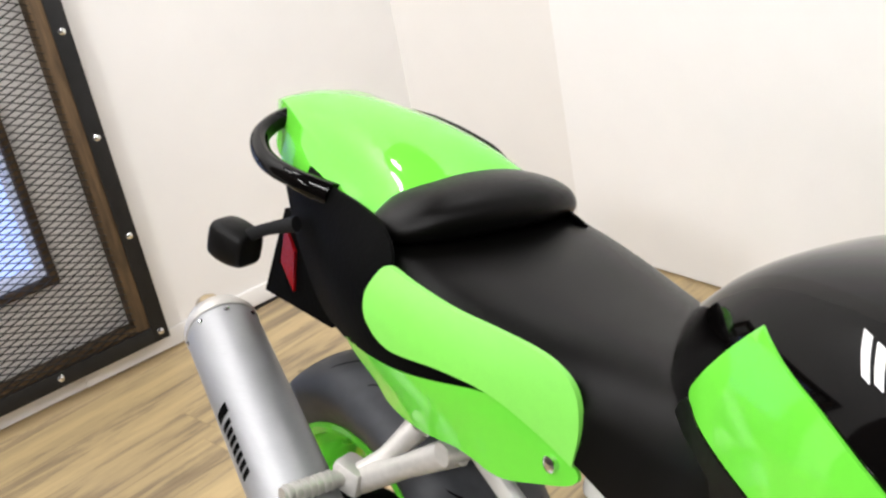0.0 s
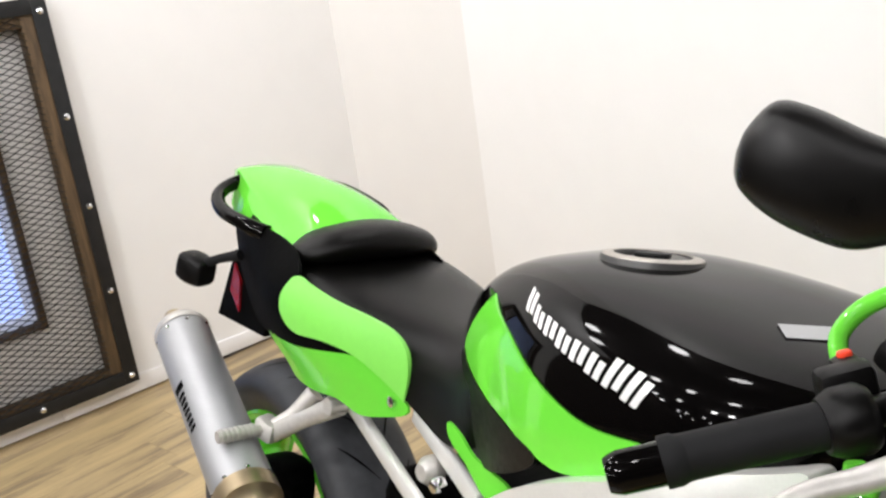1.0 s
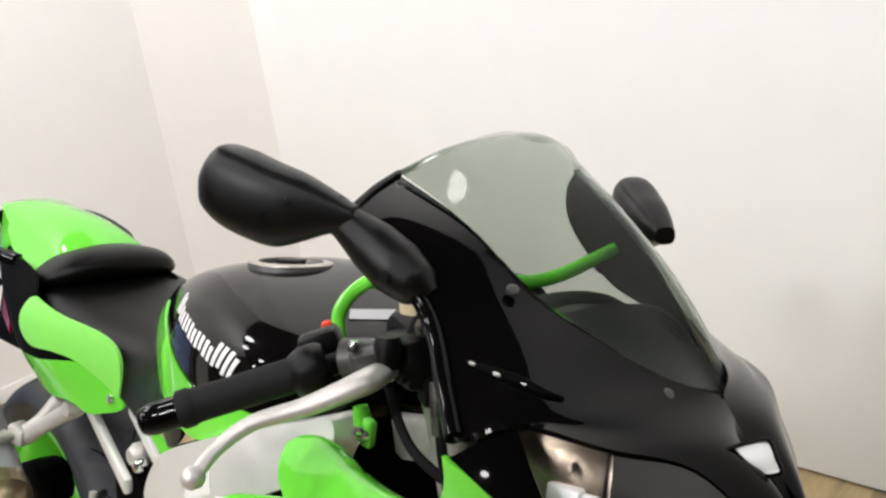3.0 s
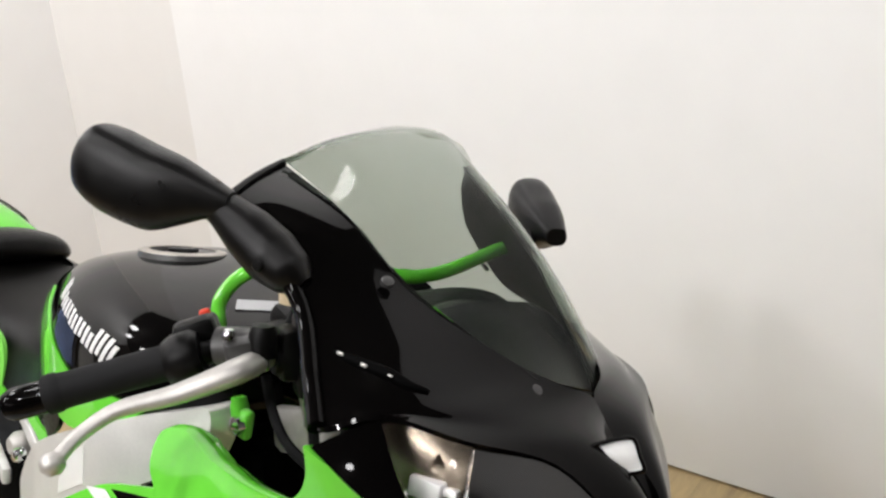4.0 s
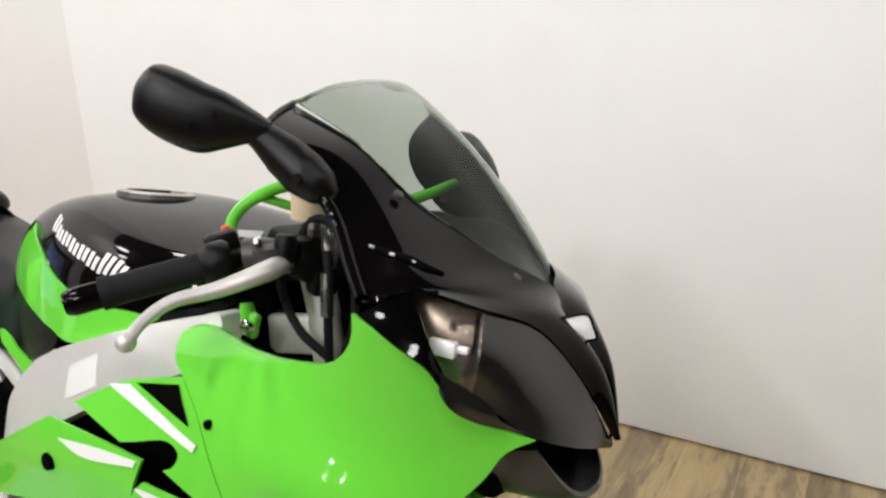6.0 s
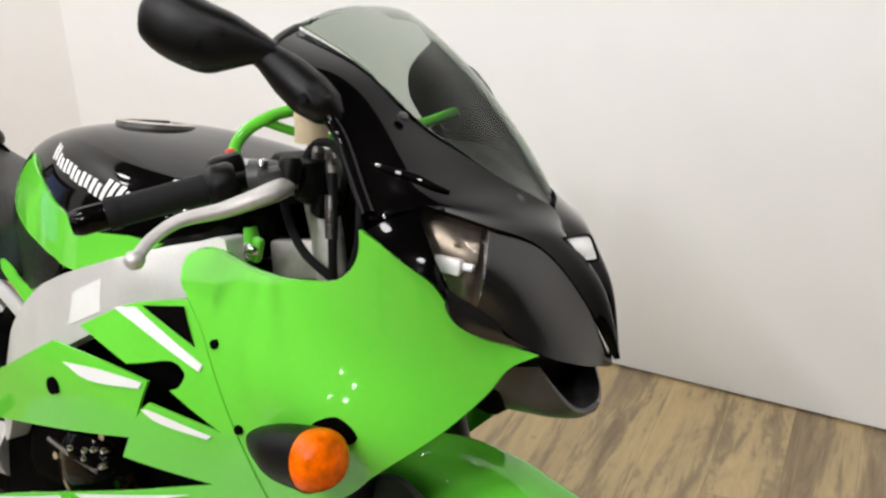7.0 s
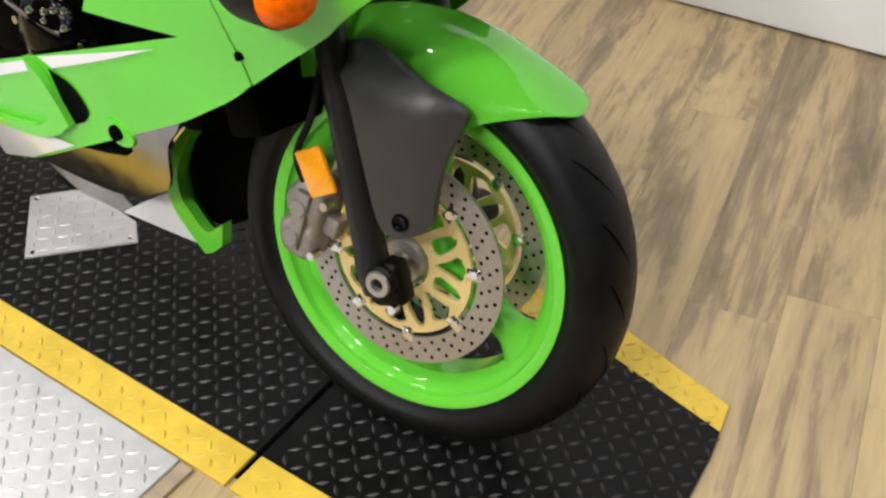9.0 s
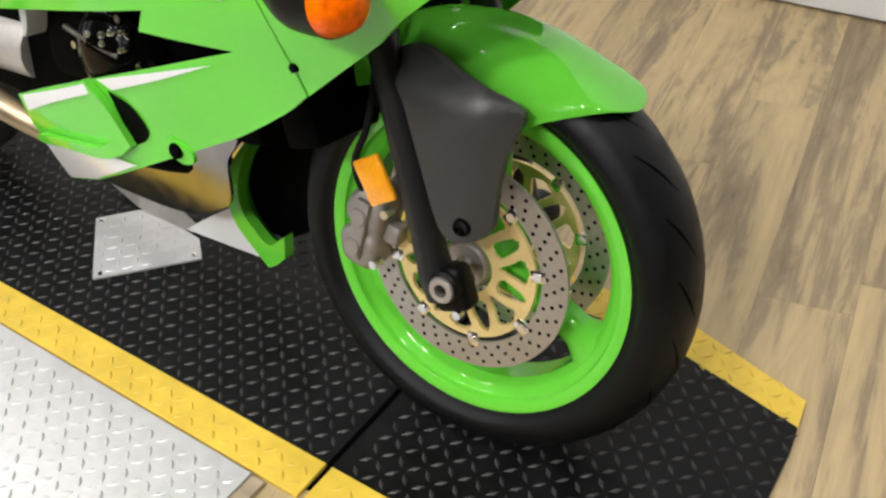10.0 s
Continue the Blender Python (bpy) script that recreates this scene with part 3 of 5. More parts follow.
FW = table([.6, .85, 1.05, 1.2, 1.35, 1.45, 1.55], [.15, .3, .42, .55, .68, .8, .93],
           [[.10, .13, .15, .15, .12, .10, .08], [.17, .195, .20, .19, .16, .13, .09], [.20, .22, .225, .215, .19, .16, .11],
            [.23, .255, .26, .245, .22, .19, .13], [.25, .28, .285, .284, .265, .23, .16], [.22, .238, .252, .267, .270, .247, .175],
            [.15, .163, .174, .206, .295, .282, .17]])
SIDES = (-1, 1)
flank = FW


def FW(x, z):
    """The flank with a soft crease running down and forward."""
    d = z - (.725 - 0.3 * (x - 1.35))
    along = math.exp(-((x - 1.36) / 0.12) ** 2)
    return flank(x, z) + 0.02 * along * math.exp(-(d / (0.062 if d > 0 else 0.05)) ** 2) * min(1.0, max(0.0, (z - 0.60) / 0.08))


# steering head: the whole front end is turned a little to the left
STEER = 3.5
AX0 = Vector((1.33, 0, 0.292))
STEER_M = Matrix.Translation(AX0) @ Matrix.Rotation(radians(STEER), 4, Vector((-math.sin(radians(24)), 0, math.cos(radians(24))))) @ Matrix.Translation(-AX0)
FC = (1.362, 0.0, 0.292)


def front_part(name, bm, m, parent, label="", angle=40):
    return part(name, moved(bm, STEER_M), m, parent, label, angle)


def tyre(c, r, half, rim):
    prof = [(rim, -half * 0.62), (rim + 0.012, -half * 0.86), (r - 0.045, -half), (r - 0.02, -half * 0.84), (r - 0.005, -half * 0.45), (r, 0),
            (r - 0.005, half * 0.45), (r - 0.02, half * 0.84), (r - 0.045, half), (rim + 0.012, half * 0.86), (rim, half * 0.62)]
    return lathe(prof, 96, "y", c, 4, True)


def grooves(c, r, half, count=22):
    """Slanting tread cuts, as thin dark slivers set just into the tread."""
    out = bmesh.new()
    for k in range(count):
        for s in (-1, 1):
            a0 = 2 * math.pi * (k + (0.5 if s > 0 else 0)) / count
            rows = []
            for q in np.linspace(0, 1, 7):
                y = s * half * (0.12 + 0.62 * q)
                a = a0 + 0.26 * q
                rr = r + 0.0008 - 0.005 * (abs(y) / half / 0.45) ** 2 if abs(y) < half * 0.45 else r - 0.0045 - 0.0155 * ((abs(y) / half - 0.45) / 0.39) ** 1.4
                wv = 0.0036 * math.sin(math.pi * min(max(q, 0.08), 0.92))
                for d in (-1, 1):
                    aa = a + d * wv / r
                    rows.append(out.verts.new((c[0] + rr * math.cos(aa), c[1] + y, c[2] + rr * math.sin(aa))))
            for i in range(0, 12, 2):
                out.faces.new((rows[i], rows[i + 1], rows[i + 3], rows[i + 2]))
    return out


def rim(c, r, half):
    half_prof = [(r - 0.036, 0.1), (r - 0.036, 0.42), (r - 0.028, 0.6), (r - 0.024, 0.68), (r - 0.0165, 0.72), (r - 0.0135, 0.78), (r - 0.012, 0.92), (r - 0.003, 1.0), (r + 0.004, 0.98), (r + 0.003, 0.8), (r - 0.006, 0.7)]
    prof = [(q, -half * k) for q, k in half_prof] + [(q, half * k) for q, k in reversed(half_prof)]
    return lathe(prof, 80, "y", c, 0, True)


def spoke(c, r, angle):
    a = radians(angle)
    d = np.array((math.cos(a), 0, math.sin(a)))
    q = np.array((-math.sin(a), 0, math.cos(a)))
    rings = []
    for s, w, h in ((0.03, 0.032, 0.03), (0.08, 0.022, 0.024), (0.15, 0.02, 0.022), (r - 0.05, 0.026, 0.026), (r - 0.022, 0.05, 0.034)):
        t = np.linspace(0, 2 * math.pi, 16, endpoint=False)
        u, v = np.sign(np.cos(t)) * np.abs(np.cos(t)) ** 0.7, np.sign(np.sin(t)) * np.abs(np.sin(t)) ** 0.7
        rings.append(np.array(c) + d * s + (w * u)[:, None] * q + (h * v)[:, None] * np.array((0, 1, 0)))
    g = np.array(rings)
    g = np.stack([crom(g[:, j], 4) for j in range(16)], 1)
    return grid(g, close_v=True, caps=True)


def ring(c, r0, r1, y, t, seg=72):
    return lathe([(r0, y - t / 2), (r1, y - t / 2), (r1, y + t / 2), (r0, y + t / 2)], seg, "y", c, 0, True)


# ---- front wheel
fw_rim = front_part("front_wheel", rim(FC, 0.222, 0.052), GREEN, bike, "glossy lime green front wheel rim")
front_part("tyre", tyre(FC, 0.293, 0.062, 0.222), TYRE, fw_rim, "black road tyre")
front_part("tread_groove", grooves(FC, 0.293, 0.062), DARK, fw_rim)
for k in range(3):
    front_part("spoke", spoke(FC, 0.222, -28 + 120 * k), GREEN, fw_rim)
front_part("hub", lathe([(0.0, -0.06), (0.03, -0.06), (0.034, -0.045), (0.04, -0.035), (0.04, 0.035), (0.034, 0.045), (0.03, 0.06), (0, 0.06)], 32, "y", FC), GREEN, fw_rim)


for s in SIDES:
    front_part("hub_end", lathe([(0, s * 0.075), (0.012, s * 0.075), (0.014, s * 0.068), (0.03, s * 0.067), (0.033, s * 0.064), (0.036, s * 0.055), (0, s * 0.055)], 32, "y", FC), STEEL, fw_rim, "bare steel hub end")


def carrier(c, y, count=7, t=0.006):
    """Openwork carrier: one plate with rounded triangular windows, alternately pointing in and out."""
    radii, na = np.linspace(0.040, 0.104, 24), 288
    bm = bmesh.new()
    vs = [[bm.verts.new((c[0] + r * math.cos(2 * math.pi * k / na), c[1] + y - t / 2, c[2] + r * math.sin(2 * math.pi * k / na))) for k in range(na)] for r in radii]
    for i in range(len(radii) - 1):
        for k in range(na):
            r, q = (radii[i] + radii[i + 1]) / 2, ((k + 0.5) / na * count) % 1
            f = (r - 0.050) / 0.045
            if 0 < f < 1:
                soft = min(1.0, 6 * f, 6 * (1 - f)) ** 0.5
                if abs(q - 0.25) < soft * (0.05 + 0.225 * f) or abs(q - 0.75) < soft * (0.27 - 0.20 * f):
                    continue
            bm.faces.new((vs[i][k], vs[i + 1][k], vs[i + 1][(k + 1) % na], vs[i][(k + 1) % na]))
    bmesh.ops.delete(bm, geom=[v for v in bm.verts if not v.link_faces], context="VERTS")
    ex = bmesh.ops.extrude_face_region(bm, geom=bm.faces[:])
    for v in [g for g in ex["geom"] if isinstance(g, bmesh.types.BMVert)]:
        v.co.y += t
    return bm


def disc_holes(c, y):
    out = bmesh.new()
    for i in range(36):
        for j in range(3):
            a = 2 * math.pi * (i + j * 0.33) / 36
            r = 0.1195 + 0.0107 * j
            for s in (-1, 1):
                m = pose(c[0] + r * math.cos(a), c[1] + y + s * 0.0027, c[2] + r * math.sin(a), 90)
                bmesh.ops.create_circle(out, cap_ends=True, segments=8, radius=0.0029, matrix=m)
    return out


for s in SIDES:
    y = s * 0.062
    disc = front_part("brake_disc", ring(FC, 0.112, 0.149, y, 0.005), STEEL, bike, "drilled steel brake disc")
    front_part("drilling", disc_holes(FC, y), DARK, disc)
    front_part("carrier", carrier(FC, y), GOLD, disc, "gold anodised openwork carrier")
    for k in range(8):
        a = 2 * math.pi * (k + 0.25) / 8
        m = pose(FC[0] + 0.108 * math.cos(a), y, FC[2] + 0.108 * math.sin(a), 0, -math.degrees(a), 0)
        front_part("button", moved(join(block((0.022, 0.008, 0.017), bevel=0.002), lathe([(0, -0.006), (0.006, -0.006), (0.006, 0.006), (0, 0.006)], 12)), m), CHROME, disc)

# ---- fork legs, calipers, guards
RAKE = math.tan(radians(24))


def on_fork(z, dx=0.0):
    """x of the fork leg's middle at height z."""
    return 1.368 + dx - (z - 0.25) * RAKE * 0.75


for s in SIDES:
    y = s * 0.117
    leg = front_part("fork_leg", tube([(on_fork(z), y, z) for z in (0.268, 0.30, 0.33, 0.45, 0.6, 0.66)], [0.019, 0.024, 0.0215, 0.021, 0.021, 0.024], 18, 3), FORK, bike, "black fork slider", 50)
    front_part("fork_tube", tube([(on_fork(0.64), y, 0.64), (1.214, y * 1.2, 0.84), (1.186, y * 1.22, 0.93)], 0.0195, 20, 4), CAST, leg, "bright steel fork tube")
    front_part("axle_clamp", lathe([(0, -0.026), (0.017, -0.026), (0.018, -0.02), (0.026, -0.018), (0.03, 0.0), (0.03, 0.03), (0, 0.03)], 24, "y", (FC[0], y, FC[2])) if s > 0 else
               join(block((0.05, 0.034, 0.06), (FC[0] + 0.015, y + 0.002, FC[2] - 0.003), (0, -22, 0), 0.009, 3), lathe([(0, 0.03), (0.024, 0.03), (0.024, -0.008), (0.0195, -0.012), (0.0195, -0.002), (0, -0.002)], 24, "y", (FC[0] + 0.012, y - 0.012, FC[2] + 0.002))), PLASTIC, leg)
    if s < 0:
        front_part("axle_nut", lathe([(0.009, -0.014), (0.0165, -0.014), (0.0185, -0.01), (0.0185, 0.012), (0.009, 0.012)], 24, "y", (FC[0] + 0.012, y - 0.012, FC[2] + 0.002), 0, True), STEEL, leg, "hollow steel axle end")
        front_part("pinch_bolt", lathe([(0, -0.008), (0.006, -0.008), (0.006, 0.004), (0, 0.004)], 10, "y", (FC[0] + 0.032, y - 0.01, FC[2] - 0.03)), CHROME, leg)
    # caliper behind the leg
    ang = 169
    cm = pose(FC[0] + 0.136 * math.cos(radians(ang)), s * 0.078, FC[2] + 0.136 * math.sin(radians(ang)), 0, 90 - ang, 0) @ Matrix.Diagonal((0.9, 0.9, 0.85, 1))
    cal = front_part("brake_caliper", moved(join(blob([(-0.07, 0, 0.002, 0.02, 0.016), (-0.064, 0, 0.002, 0.032, 0.028), (-0.04, 0, 0.006, 0.036, 0.036), (-0.02, 0, 0.006, 0.036, 0.036), (-0.006, 0, 0.0, 0.031, 0.028), (0.01, 0, 0.006, 0.036, 0.036), (0.034, 0, 0.006, 0.036, 0.036), (0.058, 0, 0.002, 0.03, 0.026), (0.066, 0, 0, 0.018, 0.014)], 3, 20, 4.5),
                                                  block((0.034, 0.03, 0.034), (0.0, 0.0, -0.036), bevel=0.006), block((0.10, 0.012, 0.026), (0.0, s * 0.038, 0.004), bevel=0.004)), cm), CALIPER, bike, "pale cast brake caliper")
    for dx in (-0.045, 0.045):
        front_part("caliper_bolt", moved(lathe([(0, -0.04), (0.007, -0.04), (0.007, -0.02), (0, -0.02)], 10, "y", (dx, 0, -0.034)), cm), CHROME, cal)
    for dx in (-0.03, 0.022):
        front_part("piston_cap", moved(lathe([(0, -0.007), (0.013, -0.007), (0.015, -0.004), (0.015, 0.007), (0, 0.007)], 20, "y", (dx, s * 0.04, 0.006)), cm), CALIPER, cal)
    hose = [(1.225, s * 0.098, 0.36), (1.215, s * 0.11, 0.41), (1.235, s * 0.112, 0.47), (1.235, s * 0.1, 0.55), (1.21, s * 0.09, 0.64)]
    front_part("brake_hose", tube(hose, 0.005, 8, 5), RUBBER, bike)
    refl = front_part("reflector", block((0.042, 0.008, 0.062), (1.268, s * 0.139, 0.412), (0, -31, 0), bevel=0.003), AMBER2, bike, "amber side reflector")
    # charcoal guard in front of the leg
    gd = [(1.268, .565), (1.29, .581), (1.32, .583), (1.367, .569), (1.413, .556), (1.443, .543), (1.45, .528), (1.438, .49), (1.433, .441), (1.432, .396), (1.418, .379), (1.387, .369), (1.364, .384), (1.33, .459), (1.3, .525)]
    gw = lambda x, z: 0.126 + 0.018 * max(0.0, 1 - ((x - 1.375 + 0.15 * (z - 0.47)) / 0.1) ** 2) - max(0, x - 1.41) * 0.4 - max(0, z - 0.54) * 0.7
    gp = front_part("fork_guard", panel(gd, gw, s, 0.0, 0.012, 0.015), GREYPL, bike, "charcoal plastic fork guard", 50)
    front_part("guard_screw", lathe([(0.0, -0.003), (0.005, -0.004), (0.010, -0.006), (0.012, -0.002), (0.012, 0.004), (0, 0.004)], 16, "y", (1.398, s * 0.142, 0.392)), BLACK, gp)


# ---- front mudguard
def fender():
    rows = []
    for a, r, h, e in ((158, .338, .066, .296), (145, .336, .072, .285), (130, .332, .078, .268), (112, .325, .082, .245), (96, .317, .084, .225), (82, .311, .085, .213), (73, .307, .083, .217), (68, .305, .080, .243),
                       (62, .304, .072, .273), (57, .303, .05, .297), (54.5, .304, .026, .302), (53.5, .303, .008, .303)):
        a = radians(a)
        row = []
        for q in np.linspace(-1, 1, 13):
            f = abs(q) * math.pi / 2
            rr = e + (r - e) * max(math.cos(f), 0) ** 0.75
            row.append((FC[0] + rr * math.cos(a), h * np.sign(q) * math.sin(f) ** 0.85, FC[2] + rr * math.sin(a)))
        rows.append(row)
    return patch(rows, 4, 2, 0.004)


mud = front_part("front_mudguard", fender(), GREEN, bike, "glossy lime green front mudguard", 50)

# ---- side fairings, built once and mirrored
FRONT_PANEL = [(1.085, .828, 1), (1.089, .844), (1.121, .854), (1.165, .851), (1.2, .848), (1.259, .851), (1.312, .86), (1.343, .867), (1.361, .875), (1.379, .89), (1.39, .909), (1.394, .931, 1),
               (1.436, .909), (1.463, .89, 1), (1.471, .873), (1.481, .845), (1.5, .831), (1.536, .815, 1), (1.514, .8), (1.495, .768), (1.456, .72),
               (1.392, .662), (1.365, .635), (1.309, .59), (1.26, .55, 1), (1.252, .583), (1.223, .675), (1.17, .759), (1.12, .798, 1), (1.095, .812)]
MID_PANEL = [(.936, .729, 1), (1.008, .768), (1.068, .786), (1.1155, .798, 1), (1.1655, .759), (1.2185, .675), (1.2465, .583), (1.2555, .548, 1), (1.22, .517), (1.146, .467), (1.099, .441), (1.013, .395),
             (.75, .254, 1), (.62, .2, 1), (.6, .36, 1), (.745, .42), (1.052, .54), (1.167, .584, 1), (1.013, .574, 1), (1.03, .601), (1.062, .65), (1.081, .668, 1), (1.2, .664, 1),
             (1.117, .693, 1), (1.133, .702), (1.139, .719), (1.114, .727), (1.065, .713), (1.036, .705, 1)]
INNER_PANEL = [(.6, .56, 1), (.737, .62), (.873, .693, 1), (.969, .691), (1.063, .687, 1), (1.056, .671), (1.025, .601, 1), (.881, .566), (.701, .524), (.6, .5, 1)]


def screw(parent, x, z, wf, s, r=0.0075, m=PLASTIC):
    return part("screw", lathe([(0, -0.004), (r * 0.6, -0.0045), (r, -0.003), (r, 0.004), (0, 0.004)], 14, "y", (x, s * (wf(x, z) + 0.001), z)) if s < 0 else
                lathe([(0, 0.004), (r * 0.6, 0.0045), (r, 0.003), (r, -0.004), (0, -0.004)], 14, "y", (x, s * (wf(x, z) + 0.001), z)), m, parent)


for s in SIDES:
    fp = part("side_fairing", panel(FRONT_PANEL, FW, s, 0.0, 0.004, 0.012), GREEN, bike, "glossy lime green front side fairing", 50)
    mp_ = part("lower_fairing", panel(MID_PANEL, FW, s, -0.0015, 0.004), GREEN, bike, "lime green lower fairing with white and black flashes", 50)
    ip = part("inner_fairing", panel(INNER_PANEL, FW, s, -0.014, 0.004), GREEN, bike, "lime green inner fairing panel", 50)
    lip = crom([p[:2] for p in FRONT_PANEL[:12]], 4)
    rows = []
    for d, up in ((0.0, 0.0), (0.006, 0.002), (0.018, -0.001), (0.036, -0.012)):
        row = []
        for k, (x, z) in enumerate(lip):
            q = k / (len(lip) - 1)
            d2 = d * (1 - 0.75 * q)
            row.append((x, -FW(x, z) + d2 + 0.001, z + up * (1 - 0.8 * q)))
        rows.append(row)
    lipb = grid(np.array(rows))
    if s > 0:
        for v in lipb.verts:
            v.co.y = -v.co.y - MID
            if v.co.x > 1.2:
                v.co.z -= 0.3 * (v.co.x - 1.2)
                v.co.x -= 0.5 * (v.co.x - 1.2)
    part("rolled_edge", lipb, GREEN, fp, "", 60)
    for x, z in ((1.184, .764), (1.229, .677), (1.252, .585)):
        screw(fp, x, z, FW, s, 0.0055, DARK)
    screw(ip, .872, .631, lambda x, z: FW(x, z) - 0.014, s, 0.012, DARK)
    for nm, o, m, par, lift in (("black_flash", [(1.041, .775, 1), (1.115, .79, 1), (1.151, .753, 1)], BLACK, mp_, 0.0012),
                                ("white_flash", [(.991, .763, 1), (1.029, .771, 1), (1.169, .737, 1), (1.165, .728, 1)], WHITE, mp_, 0.0012),
                                ("white_flash", [(.9, .672, 1), (.971, .68), (1.055, .684, 1), (1.05, .675, 1), (.955, .661)], WHITE, ip, -0.0115),
                                ("white_flash", [(1.068, .657, 1), (1.09, .66), (1.185, .656, 1), (1.178, .65, 1), (1.1, .648)], WHITE, mp_, 0.0012),
                                ("white_flash", [(.877, .47, 1), (1.0, .514), (1.127, .558, 1), (1.02, .51), (.905, .462, 1)], WHITE, mp_, 0.0012),
                                ("white_flash", [(.62, .366, 1), (.745, .414), (.845, .455, 1), (.848, .44, 1), (.72, .385), (.62, .338, 1)], WHITE, mp_, 0.0012),
                                ("white_base", [(.62, .203, 1), (.62, .28, 1), (.7, .31), (.76, .322), (.84, .336), (.905, .343, 1), (.752, .258, 1)], WHITE, mp_, 0.0012),
                                ("vent_slot", [(.894, .457, 1), (.936, .447), (.957, .416), (.943, .394, 1), (.92, .382, 1), (.905, .405)], DARK, mp_, 0.0014)):
        part(nm, panel(o, FW, s, lift, 0.0008), m, par, "", 50)
    # blade-like scoop that stands proud of the lower fairing
    blade = [(.855, .466, 1), (.885, .44), (.921, .383, 1), (.88, .352), (.82, .33), (.72, .31), (.64, .29), (.64, .305), (.72, .325), (.82, .348), (.862, .368), (.872, .39), (.862, .43)]
    part("scoop_blade", panel(blade, FW, s, 0.012, 0.012), GREEN, mp_, "", 60)
    # tab with a fastener at the lower edge
    part("mounting_tab", panel([(.985, .405), (1.0, .42), (1.025, .415), (1.042, .405), (1.035, .39), (1.01, .385)], FW, s, 0.002, 0.006), GREEN, mp_)
    screw(mp_, 1.012, .404, lambda x, z: FW(x, z) + 0.003, s, 0.011, DARK)

# ---- upper cowl: strip beside the screen running round the nose
COWL = [[(1.215, -.246, 1.090), (1.19, -.2, 1.103), (1.168, -.153, 1.113)],
        [(1.262, -.244, 1.056), (1.268, -.203, 1.071), (1.275, -.162, 1.077)],
        [(1.313, -.242, 1.012), (1.335, -.206, 1.024), (1.35, -.158, 1.026)],
        [(1.369, -.274, .966), (1.392, -.226, .987), (1.415, -.138, .99)],
        [(1.398, -.292, .944), (1.430, -.238, .966), (1.447, -.112, .968)],
        [(1.432, -.262, .957), (1.464, -.2, .954), (1.464, -.082, .953)],
        [(1.484, -.224, .943), (1.492, -.13, .935), (1.467, -.045, .936)],
        [(1.511, -.15, .915), (1.513, -.09, .912), (1.492, -.045, .904)],
        [(1.539, -.10, .859), (1.545, -.066, .863), (1.533, -.045, .858)],
        [(1.558, -.047, .786), (1.562, -.043, .788), (1.558, -.041, .79)]]
YC = -0.045                         # middle of the nose


def other_half(bm):
    """The far half of the nose, mirrored and drawn back."""
    for v in bm.verts:
        d = YC - v.co.y
        v.co.x, v.co.y, v.co.z = v.co.x - 0.40 * d, YC + 0.88 * d, v.co.z - 0.16 * d
    bmesh.ops.reverse_faces(bm, faces=bm.faces)
    return bm


for s in (1, -1):
    cw = COWL if s > 0 else COWL[3:]
    cb = patch(cw, 5, 6, 0.004)
    cowl = part("upper_cowl", cb if s > 0 else other_half(cb), BLACK, bike, "gloss black upper cowl", 60)
    if s == 1:
        cowl_r = cowl

part("rolled_rim", tube([r[0] for r in COWL[:5]], 0.0075, 12, 6), BLACK, cowl_r)
part("rolled_rim", tube([tuple(Vector(q) + Vector((0, 0, .001))) for q in COWL[0]], 0.004, 10, 5), BLACK, cowl_r)

# ---- headlamp covers round the nose
LAMP_C = [[(1.433, -.262, .953), (1.45, -.26, .92), (1.473, -.257, .882)],
          [(1.485, -.226, .939), (1.496, -.243, .905), (1.49, -.243, .868)],
          [(1.511, -.15, .912), (1.525, -.19, .872), (1.53, -.19, .821)],
          [(1.539, -.10, .856), (1.544, -.115, .826), (1.55, -.125, .796)],
          [(1.553, -.046, .784), (1.554, -.046, .78), (1.552, -.045, .776)]]
SURROUND = [[(1.400, -.299, .931), (1.414, -.282, .942), (1.432, -.261, .954)], [(1.437, -.29, .909), (1.442, -.277, .914), (1.449, -.261, .921)],
            [(1.464, -.274, .889), (1.463, -.268, .895), (1.462, -.26, .9)], [(1.476, -.262, .868), (1.476, -.26, .874), (1.473, -.257, .882)]]
CHIN = [[(1.472, -.262, .884), (1.474, -.263, .876), (1.476, -.264, .866)], [(1.482, -.252, .875), (1.482, -.254, .862), (1.482, -.254, .848)],
        [(1.491, -.244, .869), (1.497, -.24, .85), (1.5, -.232, .834)], [(1.512, -.222, .846), (1.516, -.216, .836), (1.53, -.192, .822)]]
c = np.array(LAMP_C)
